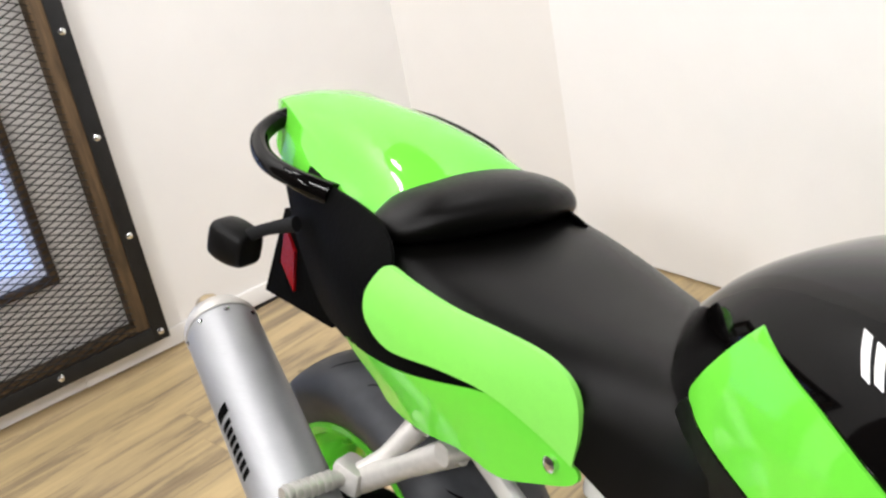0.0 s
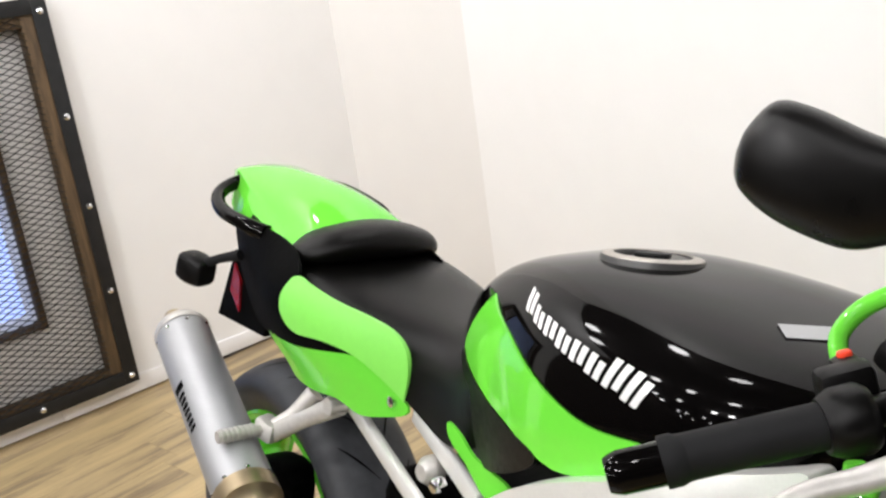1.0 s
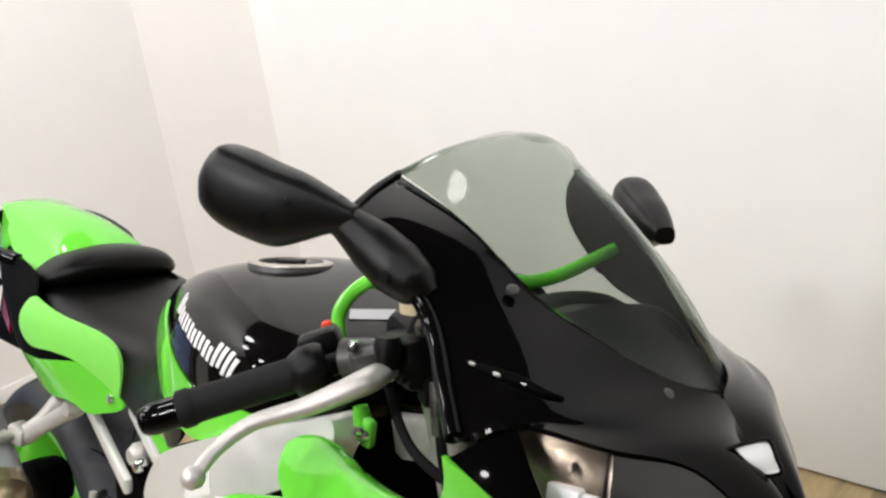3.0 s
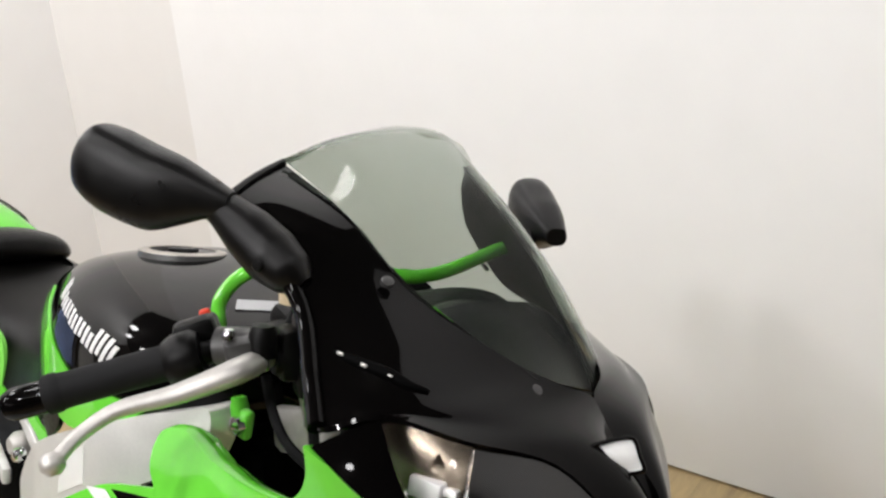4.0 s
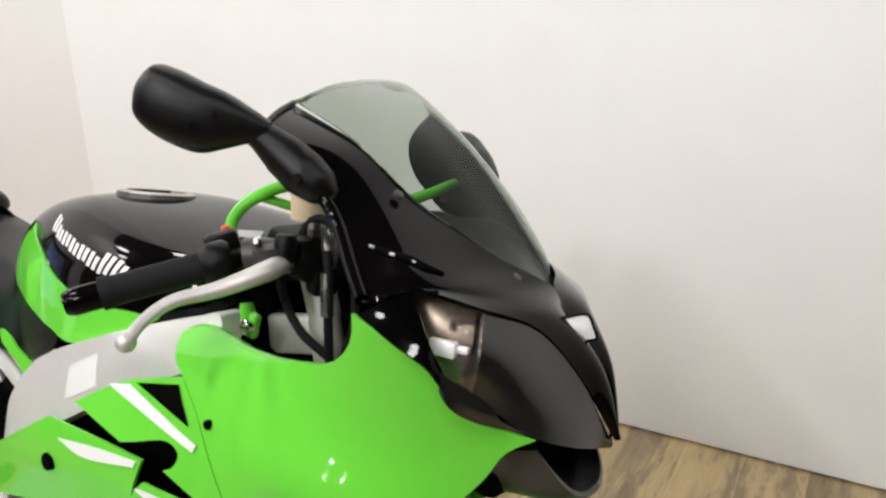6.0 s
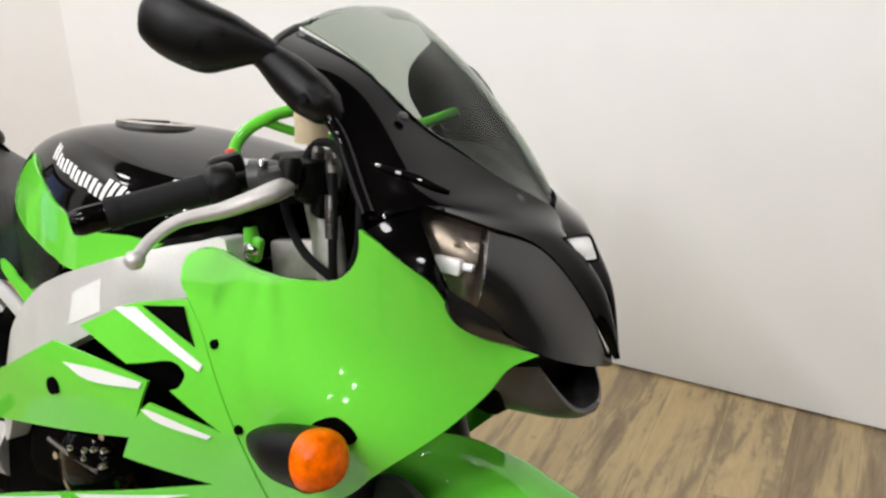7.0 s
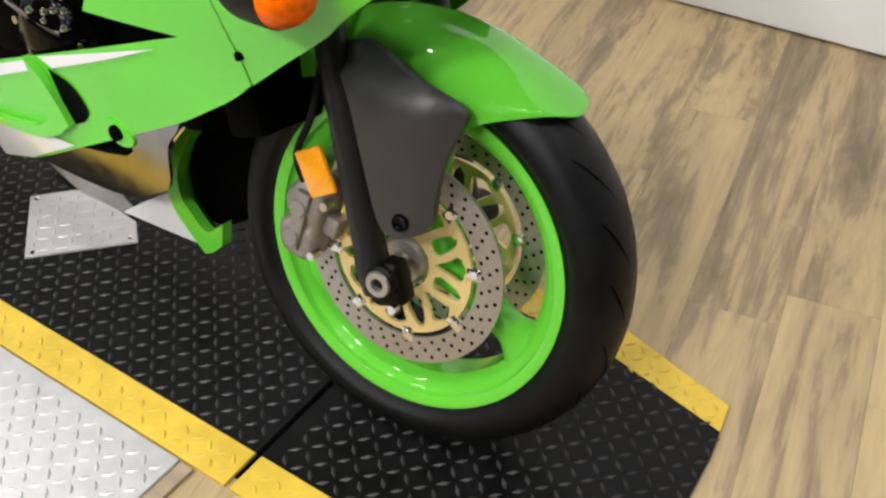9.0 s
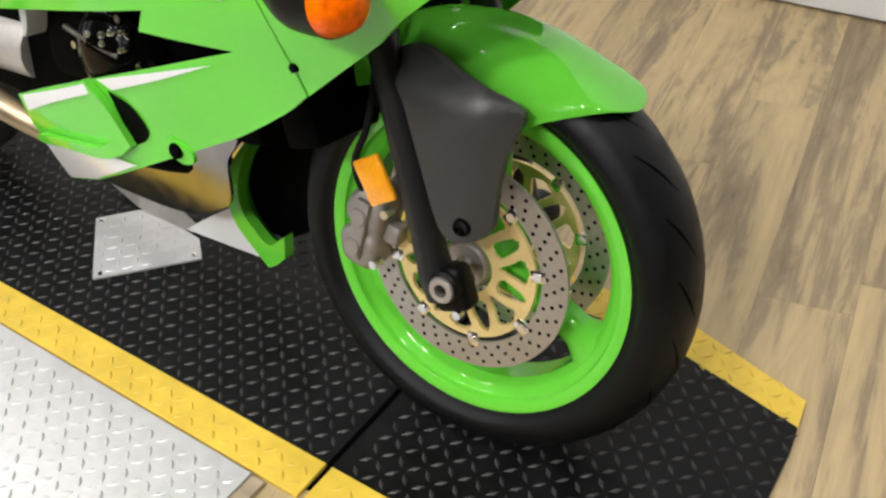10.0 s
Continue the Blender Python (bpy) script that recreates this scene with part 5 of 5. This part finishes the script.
cap = part("filler_cap", moved(lathe([(0.0, 0.007), (0.024, 0.007), (0.026, 0.004), (0.042, 0.004), (0.044, 0.010), (0.058, 0.008), (0.06, 0.0), (0.0, 0.0)], 40, "z"), pose(.757, -.006, .9465, -4, -1.5, 0)), GREYPL, tank, "dark filler cap with pale ring", 30)
part("cap_ring", moved(lathe([(0.045, 0.011), (0.057, 0.009), (0.059, 0.002), (0.045, 0.002)], 40, "z", (0, 0, 0), 0, True), pose(.757, -.006, .9465, -4, -1.5, 0)), STEEL, cap)
part("lock_flap", moved(block((0.04, 0.016, 0.006), (0, 0, 0.01), bevel=0.002), pose(.757, -.006, .9465, -4, -1.5, 30)), PLASTIC, cap)
lb = bmesh.new()
lv_ = []
for x, y in ((.965, -.062), (.991, -.013), (1.013, -.042), (.989, -.081)):
    b_, top_, bot_ = tank_at(x)
    mid_ = bot_ + 0.45 * (top_ - bot_)
    lv_.append(lb.verts.new((x, y, mid_ + (top_ - mid_) * (1 - (abs(y) / b_) ** 3) ** (1 / 3) + .0015)))
lb.faces.new(lv_)
part("warning_label", lb, ALU, tank, "plain silver warning label")
# maker's word on the flank as plain bars
for s in SIDES:
    for k in range(8):
        tall = 1.0 if k in (0, 6, 7) else 0.74
        for a, w, lo, hi in ((0.0, .3, 0, 1), (.48, .3, 0.0 if k % 2 else .12, .88 if k % 2 else 1)):
            q0, q1 = (k + a) / 8, (k + a + w) / 8
            bar = []
            for q, up in ((q0, lo), (q0, hi), (q1, hi), (q1, lo)):
                bot = np.array((.727, .907)) + q * np.array((.212, -.041))
                top = np.array((.71, .925)) + q * np.array((.245, -.031))
                bar.append((*(bot + up * tall * (top - bot)), 1))
            part("letter_bar", panel(bar, tank_w, s, 0.0015, 0.001, 0.008), LETTER, tank)

# ---- seat, tail
TW = table([-.25, -.05, .15, .3, .45], [.68, .76, .82, .88, .95],
           [[.05, .10, .14, .15, .115], [.06, .115, .168, .165, .115], [.06, .12, .168, .155, .105], [.055, .11, .125, .115, .09], [.02, .05, .05, .05, .05]])
seat_s = crom([(.12, .12, .858, .81), (.18, .13, .852, .79), (.27, .125, .835, .77), (.36, .11, .818, .75), (.45, .10, .81, .71), (.54, .11, .815, .69), (.60, .12, .845, .70), (.635, .12, .875, .72)], 4)
rings = []
for x, b, top, bot in seat_s:
    r = []
    for a in np.linspace(0, math.pi, 17):
        ca, sa = math.cos(a), math.sin(a)
        r.append((x, (b + 0.02 * (1 - sa)) * np.sign(ca) * abs(ca) ** 0.75, bot + (top - bot) * sa ** 0.42))
    rings.append(r)
part("rider_seat", grid(np.array(rings), caps=False), LEATHER, bike, "black grained vinyl rider seat", 50)
TAIL = [(-.264, .944, .026, .942, .04, .935, .044, .902), (-.24, .955, .034, .952, .05, .948, .058, .893), (-.185, .960, .045, .956, .065, .948, .080, .884), (-.1, .960, .058, .945, .083, .925, .104, .877),
        (0, .951, .066, .932, .097, .891, .117, .874), (.08, .934, .068, .916, .107, .868, .118, .864), (.14, .910, .066, .897, .112, .861, .115, .857), (.175, .886, .06, .878, .1, .856, .1, .85)]
rings = []
for x, zc, ym, zm, yc, zcr, yl, zl in crom(TAIL, 5):
    top = crom([(-yc, zcr), (-ym, zm), (0, zc), (ym, zm), (yc, zcr)], 6)
    rings.append([(x, -yl, zl)] + [(x, *q) for q in top] + [(x, yl, zl), (x, yl * .5, zl - .01), (x, -yl * .5, zl - .01)])
tailc = part("tail_cowl", grid(np.array(rings), close_v=True, caps=True), GREEN, bike, "lime green single-seat tail cowl", 28)
part("edge_trim", tube([(-.11, .070, .938), (-.05, .074, .932), (.01, .076, .923), (.07, .076, .911), (.10, .075, .902)], [0.003, 0.006, 0.0065, 0.006, 0.003], 10, 4), BLACK, tailc, "gloss black strap along the far edge")
pad = blob([(-.132, .14, .856, .010, .005), (-.118, .145, .861, .034, .015), (-.08, .15, .869, .056, .027), (-.02, .154, .875, .066, .032), (.04, .152, .873, .064, .031), (.095, .146, .865, .05, .024), (.12, .14, .857, .034, .015), (.132, .135, .852, .010, .005)], 5, 24, 2.3, 1)
part("bum_pad", pad, LEATHER, bike, "black padded vinyl seat stop", 60)
for s in SIDES:
    blk = [(-.17, .895), (-.09, .895), (0, .884), (.093, .878), (.164, .867), (.207, .843), (.19, .82), (.18, .79), (.205, .763), (.285, .763), (.358, .760, 1), (.284, .75), (.22, .742), (.13, .734), (.08, .727), (-.013, .73), (-.078, .777), (-.14, .84)]
    part("tail_side", panel(blk, TW, s, 0.0, 0.004, 0.015), DARK, bike, "black tail side panel", 50)
    up = [(.208, .842), (.247, .836), (.304, .826), (.367, .816), (.413, .803), (.44, .781), (.447, .747), (.441, .71, 1), (.403, .736), (.358, .759), (.303, .767), (.229, .765), (.194, .784), (.188, .809), (.196, .831)]
    part("seat_side_panel", panel(up, TW, s, 0.004 if s < 0 else -0.08, 0.006, 0.015), GREEN_SEAT, bike, "soft lime green seat side panel", 50)
    lowp = [(.10, .732), (.219, .74), (.358, .757), (.403, .733), (.441, .707), (.438, .69), (.40, .678), (.357, .67), (.309, .682), (.24, .675), (.176, .677), (.155, .70)]
    lp = part("tail_lower_panel", panel(lowp, TW, s, 0.0, 0.004, 0.015), GREEN, bike, "lime green lower tail panel", 50)
    screw(lp, .418, .705, TW, s, 0.008, CHROME)
for s in SIDES:
    part("tail_edge", tube([(.19, s * .128, .82), (.176, s * .128, .79), (.2, s * .130, .762), (.28, s * .128, .757), (.355, s * .125, .757)], [0.003, 0.005, 0.006, 0.005, 0.003], 10, 5), BLACK, bike, "gloss black panel edge")
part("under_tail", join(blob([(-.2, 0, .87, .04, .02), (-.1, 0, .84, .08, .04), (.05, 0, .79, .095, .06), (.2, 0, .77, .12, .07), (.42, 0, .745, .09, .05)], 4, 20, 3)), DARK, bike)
# grab rail
part("grab_rail", tube([(.02, -.115, .872), (-.03, -.135, .885), (-.10, -.14, .898), (-.165, -.115, .915), (-.19, -.07, .93), (-.165, -.035, .938), (-.14, -.028, .94)], [0.015, 0.0125, 0.0125, 0.0125, 0.0125, 0.0125, 0.015], 14, 6), BLACK, bike, "gloss black tubular grab rail")
# rear indicator
rs = part("rear_indicator", moved(blob([(-.035, 0, 0, .018, .02), (-.03, 0, 0, .027, .029), (0, 0, 0, .03, .031), (.028, 0, 0, .026, .027), (.034, 0, 0, .018, .018)], 4, 20, 4), pose(-.135, -.172, .790, 0, 15, 20) @ Matrix.Diagonal((.85, .85, .85, 1))), PLASTIC, bike, "black rear indicator", 50)
part("stalk", tube([(-.12, -.165, .80), (-.085, -.15, .815), (-.047, -.13, .826)], [0.009, 0.008, 0.010], 10, 4), RUBBER, rs)
rl = part("rear_indicator", moved(blob([(-.035, 0, 0, .018, .02), (-.03, 0, 0, .027, .029), (0, 0, 0, .03, .031), (.028, 0, 0, .026, .027), (.034, 0, 0, .018, .018)], 4, 20, 4), pose(-.14, .14, .78, 0, 15, -20)), PLASTIC, bike, "black rear indicator", 50)
part("stalk", tube([(-.12, .125, .79), (-.085, .1, .81), (-.047, .08, .826)], [0.009, 0.008, 0.010], 10, 4), RUBBER, rl)
# rear plate carrier with red lamp
car = part("plate_carrier", panel([(-.30, .66, 1), (-.22, .80, 1), (-.08, .80, 1), (-.10, .66, 1)], lambda x, z: .06, -1, 0, .12), DARK, bike, "black plastic plate carrier")
part("tail_lamp", panel([(-.235, .72, 1), (-.215, .775, 1), (-.19, .745, 1), (-.20, .685, 1)], lambda x, z: .064, -1, 0, .128), RED, car, "red tail lamp")

# ---- mirrors
def mirror_shell(s, shift):
    tip, neck = Vector((1.111, -.334, 1.106)), Vector((1.236, -.255, 1.101))
    d = (neck - tip).normalized()
    up = Vector((0, 0, 1))
    out = d.cross(up).normalized()
    m = Matrix((d, out, out.cross(d))).transposed().to_4x4()
    m.translation = tip
    bm = blob([(.003, 0, .002, .006, .008), (.008, 0, .005, .018, .02), (.023, 0, .0075, .027, .0345), (.045, 0, .0015, .03, .0385), (.075, 0, -.0075, .029, .0365), (.10, 0, -.0085, .025, .029), (.125, 0, -.0105, .019, .0185), (.147, 0, -.015, .013, .011)], 5, 28, 2.6)
    moved(bm, m)
    if s > 0:
        moved(bm, Matrix.Diagonal((1, -1, 1, 1)))
    return moved(bm, Matrix.Translation(shift))


for s, shift in ((-1, (0, 0, 0)), (1, (-.05, 0, -.072))):
    shift = Vector(shift)
    ms = part("mirror", mirror_shell(s, shift), MIRRORPL, bike, "black plastic mirror housing", 50)
    if s < 0:
        stalk, radii = [(1.206, -.268, 1.092), (1.226, -.258, 1.081), (1.248, -.248, 1.064), (1.27, -.24, 1.047), (1.29, -.234, 1.034), (1.303, -.23, 1.026)], [0.013, 0.017, 0.024, 0.026, 0.021, 0.009]
    else:
        stalk, radii = [(1.14, .268, 1.014), (1.142, .245, 1.0), (1.145, .222, .985)], [0.008, 0.012, 0.012]
    part("mirror_stalk", tube(stalk, radii, 20, 5, flat=0.95), MIRRORPL, ms, "black rubber mirror boot")
    if s < 0:
        part("pivot_cap", moved(lathe([(0, .003), (.004, .003), (.006, .001), (.0065, -.006), (0, -.006)], 18, "y"), pose(1.281, -.2615, 1.043, 0, 0, 200)), PLASTIC, ms, "grey pivot cap")
        part("collar", tube([(1.214, -.268, 1.091), (1.22, -.265, 1.0885)], 0.0175, 20, 1), PLASTIC, ms)
    if s < 0:
        part("mirror_glass", moved(blob([(-.0015, 0, 0, .034, .024), (.0015, 0, 0, .034, .024)], 1, 20, 3), Matrix.Translation(shift) @ pose(1.148, s * .283, 1.104, 0, 0, -s * 58)), CHROME, ms)

# ---- front indicators
for s in SIDES:
    m = pose(1.28 if s < 0 else 1.12, s * (.30 if s < 0 else .25), .679, 0, -12, s * 10) @ Matrix.Diagonal((1.0, .88, .88, 1))
    ind = part("front_indicator", moved(blob([(-.022, 0, .006, .003, .003), (-.012, 0, .005, .013, .013), (.01, 0, .002, .024, .024), (.04, 0, -.002, .034, .033), (.09, 0, -.004, .0375, .0375)], 5, 28, 2.2), m), PLASTIC, bike, "black indicator pod with amber lens", 50)
    part("lens", moved(blob([(.088, 0, -.004, .0368, .0368), (.098, 0, -.003, .036, .036), (.111, 0, -.001, .031, .031), (.12, 0, .001, .02, .02), (.124, 0, .002, .005, .005)], 5, 28, 2.2), m), AMBER, ind, "orange indicator lens")
    if s < 0:
        # flat dark patch paints the shadowed recess above the lens
        part("recess_patch", panel([(1.338, 0.714), (1.367, 0.731), (1.390, 0.713), (1.366, 0.698)], FW, s, 0.0015, 0.003, 0.012), DARK, ind, "dark patch standing for the recess by the lens")
        part("inner_bulb", moved(lathe([(0, -.012), (.008, -.008), (.011, 0), (.008, .008), (0, .012)], 14, "x"), m @ pose(.1, -.012, -.012)), AMBER2, ind)
    part("mount", block((0.08, 0.06, 0.035), (1.34 if s < 0 else 1.17, s * (.25 if s < 0 else .2), .70), (0, -15, 0), 0.01), DARK, ind)

# ---- handlebars and controls
for s in SIDES:
    bar = part("handlebar", tube([(1.075, s * .36, .896), (1.12, s * .305, .918), (1.16, s * .25, .937), (1.175, s * .19, .945), (1.155, s * .125, .93)], 0.011, 12, 4), PLASTIC, bike, "black clip-on handlebar")
    part("grip", tube([(1.086, s * .348, .901), (1.092, s * .341, .904), (1.098, s * .333, .907), (1.156, s * .262, .935), (1.16, s * .258, .936)], [0.0185, 0.0185, 0.0165, 0.0165, 0.019], 18, 3), RUBBER, bar, "black rubber grip", 30)
    part("bar_end", tube([(1.062, s * .376, .889), (1.068, s * .369, .892), (1.087, s * .347, .901)], [0.012, 0.0155, 0.0155], 16, 2), BLACK, bar, "gloss black bar end")
    turn = (18, 0, s * 38)
    sw = part("switch_box", join(block((0.026, 0.04, 0.046), (1.144, s * .228, .945), turn, 0.007), block((0.034, 0.022, 0.036), (1.136, s * .212, .95), turn, 0.007)), PLASTIC, bar, "black switch housing")
    part("throttle_drum", tube([(1.152, s * .268, .932), (1.158, s * .26, .935), (1.168, s * .248, .94), (1.172, s * .243, .942)], [0.019, 0.0245, 0.0245, 0.02], 20, 2), PLASTIC, bar, "ribbed throttle housing", 30)
    part("starter_button", lathe([(0, -.006), (.006, -.006), (.007, .004), (0, .004)], 14, "y", (1.146, s * .249, .948)), GREYPL, sw, "grey starter button")
    part("housing_screw", lathe([(0, -.004), (.0035, -.004), (.0045, .003), (0, .003)], 10, "y", (1.15, s * .252, .93)), CHROME, sw)
    part("lever_perch", join(block((0.03, 0.032, 0.03), (1.205, s * .222, .948), (10, 10, s * 30), 0.007), tube([(1.178, s * .226, .946), (1.2, s * .214, .95), (1.222, s * .20, .95)], [0.02, 0.018, 0.013], 16, 3)), GREYPL, bar, "dark grey lever perch")
    part("pivot_cap", lathe([(0, .018), (.010, .017), (.013, .010), (.013, -.012), (0, -.012)], 18, "z", (1.222, s * .212, .957)), PLASTIC, bar)
    part("pivot_bolt", lathe([(0, .005), (.004, .005), (.006, .001), (.006, -.004), (0, -.004)], 12, "z", (1.204, s * .236, .965)), CHROME, bar)
    part("kill_switch", block((0.009, 0.011, 0.007), (1.128, s * .212, .968), (18, 0, s * 38), 0.003), REDBTN, sw, "red kill switch")
    part("clamp", lathe([(0, -.02), (0.034, -.02), (0.036, 0), (0.034, .02), (0, .02)], 24, "z", (1.148, s * .112, .925)), PLASTIC, bar)
    lv = part("brake_lever", tube([(1.215, s * .205, .942), (1.228, s * .245, .938), (1.202, s * .29, .919), (1.18, s * .33, .908), (1.174, s * .362, .891), (1.181, s * .388, .875)], [0.013, 0.014, 0.0105, 0.0085, 0.0078, 0.0075], 12, 5, flat=0.8), CAST, bike, "polished alloy lever")
    part("ball_end", lathe([(0, -.0105), (.006, -.009), (.0098, -.004), (.0098, .004), (.006, .009), (0, .0105)], 16, "y", (1.181, s * .389, .874)), CAST, lv)
    mc = part("master_cylinder", join(block((0.036, 0.036, 0.05), (1.226, s * .178, .945), (0, 0, s * 20), 0.008), block((0.026, 0.03, 0.03), (1.24, s * .17, .92), (0, 12, s * 20), 0.006), tube([(1.222, s * .2, .94), (1.232, s * .17, .938), (1.238, s * .14, .936)], [0.013, 0.016, 0.014], 14, 3)), PLASTIC, bike, "black master cylinder")
    part("hose_union", tube([(1.238, s * .16, .975), (1.252, s * .172, .962), (1.262, s * .182, .94)], [0.009, 0.011, 0.008], 12, 4), DARKST, mc)
    part("union_bolt", lathe([(0, .008), (.006, .008), (.008, .003), (.008, -.006), (0, -.006)], 6, "z", (1.232, s * .178, .977)), DARKST, mc)
    part("hose_ferrule", tube([(1.263, s * .188, .935), (1.266, s * .19, .91), (1.268, s * .19, .888)], 0.0075, 12, 3), DARKST, mc)
    part("adjuster", lathe([(0, -.012), (.009, -.012), (.009, .012), (0, .012)], 14, "y", (1.225, s * .225, .94)), CHROME, lv)
    if s > 0:
        for o in (bar, lv, mc):
            o.matrix_basis = Matrix.Translation((-.09, -.07, -.05))
part("fluid_reservoir", lathe([(0, -.016), (.019, -.016), (.02, .010), (.0215, .011), (.0215, .019), (0, .019)], 24, "z", (1.2, -.155, 1.0)), FLUID, bike, "amber brake fluid reservoir")
part("top_clamp", join(block((0.09, 0.22, 0.03), (1.13, 0, .93), (0, 24, 0), 0.01), block((0.05, 0.06, 0.06), (1.17, 0, .96), (0, 24, 0), 0.01)), PLASTIC, bike, "black top fork clamp")
part("green_hose", tube([(1.112, -.185, .945), (1.10, -.175, .972), (1.118, -.155, 1.0), (1.16, -.115, 1.018), (1.228, -0.030, 1.000), (1.222, 0.100, 1.016), (1.199, 0.160, 1.016)], 0.0075, 12, 6), GREEN, bike, "bright green hose")
part("green_hose", tube([(1.12, -.15, 1.0), (1.15, -.10, .985), (1.2, -.04, .978), (1.24, -.09, .96), (1.25, -.12, .92)], 0.006, 10, 6), GREEN, bike, "bright green hose")
for pts in ([(1.261, -.188, .96), (1.268, -.19, .92), (1.27, -.19, .88), (1.262, -.175, .83)], [(1.19, -.185, .915), (1.21, -.19, .885), (1.235, -.192, .862), (1.262, -.18, .84)],
            [(1.2, -.17, .955), (1.215, -.165, .985), (1.24, -.16, .985), (1.262, -.17, .955), (1.255, -.17, .91)], 
            [(1.27, -.14, .97), (1.29, -.17, .93), (1.29, -.17, .88), (1.26, -.15, .83)]):
    part("control_cable", tube(pts, 0.0052, 8, 6), RUBBER, bike, "black control cable")
for s in SIDES:
    br = part("fairing_bracket", join(block((0.026, 0.012, 0.032), (1.124, s * .163, .847), (0, 10, 0), 0.005, 3), tube([(1.12, s * .163, .852), (1.118, s * .163, .862), (1.116, s * .163, .872)], [0.010, 0.010, 0.008], 10, 3)), GREEN, bike, "green bracket with a bright bolt")
    part("bolt", lathe([(0, -.006 * -s), (.005, -.006 * -s), (.0095, -.004 * -s), (.0095, .006 * -s), (0, .006 * -s)], 12, "y", (1.126, s * .172, .846)), CHROME, br)
    part("head_bracket", block((0.10, 0.02, 0.05), (1.15, s * .10, .83), (0, -10, 0), 0.006), CAST, bike, "cast alloy bracket")
part("side_stand", tube([(.62, .12, .30), (.60, .2, .16), (.59, .26, .058), (.59, .27, .06)], 0.012, 10, 3), PLASTIC, bike)

# ---------------------------------------------------------------- floor planks
PW, PL_ = 0.152, 1.22
plank_me = bpy.data.meshes.new("plank")
pb = block((PW - 0.0003, PL_ - 0.0003, 0.01), (0, 0, -0.005), bevel=0.0005, seg=1)
pb.to_mesh(plank_me)
pb.free()
plank_me.materials.append(WOOD)
rnd = random.Random(4)
LAY = radians(12)                   # the planks run askew to the platform
for i in range(-16, 24):
    stagger = rnd.random() * PL_
    for j in range(-3, 3):
        u, v = 0.2 + i * PW, j * PL_ + stagger
        x, y = u * math.cos(LAY) - v * math.sin(LAY), u * math.sin(LAY) + v * math.cos(LAY)
        start, stop = y - 0.6, min(y + 0.6, 1.45 + 0.0445 * x)
        if not (-1.72 < x < 3.5 and -1.9 < y and stop - start > 0.12):
            continue
        # nothing under the platform
        if -0.4 < x < 1.5 and y - PL_ / 2 > -0.27 and y + PL_ / 2 < 0.3:
            continue
        p = new("plank", plank_me)
        p.parent = base
        # planks that meet the back wall are sawn short there
        short = (stop - start) / 1.2
        back = 0.5 * PL_ * (1 - short)
        p.matrix_basis = pose(x + back * math.sin(LAY), y - back * math.cos(LAY), -0.008, 0, 0, 12) @ Matrix.Diagonal((1, short, 1, 1))
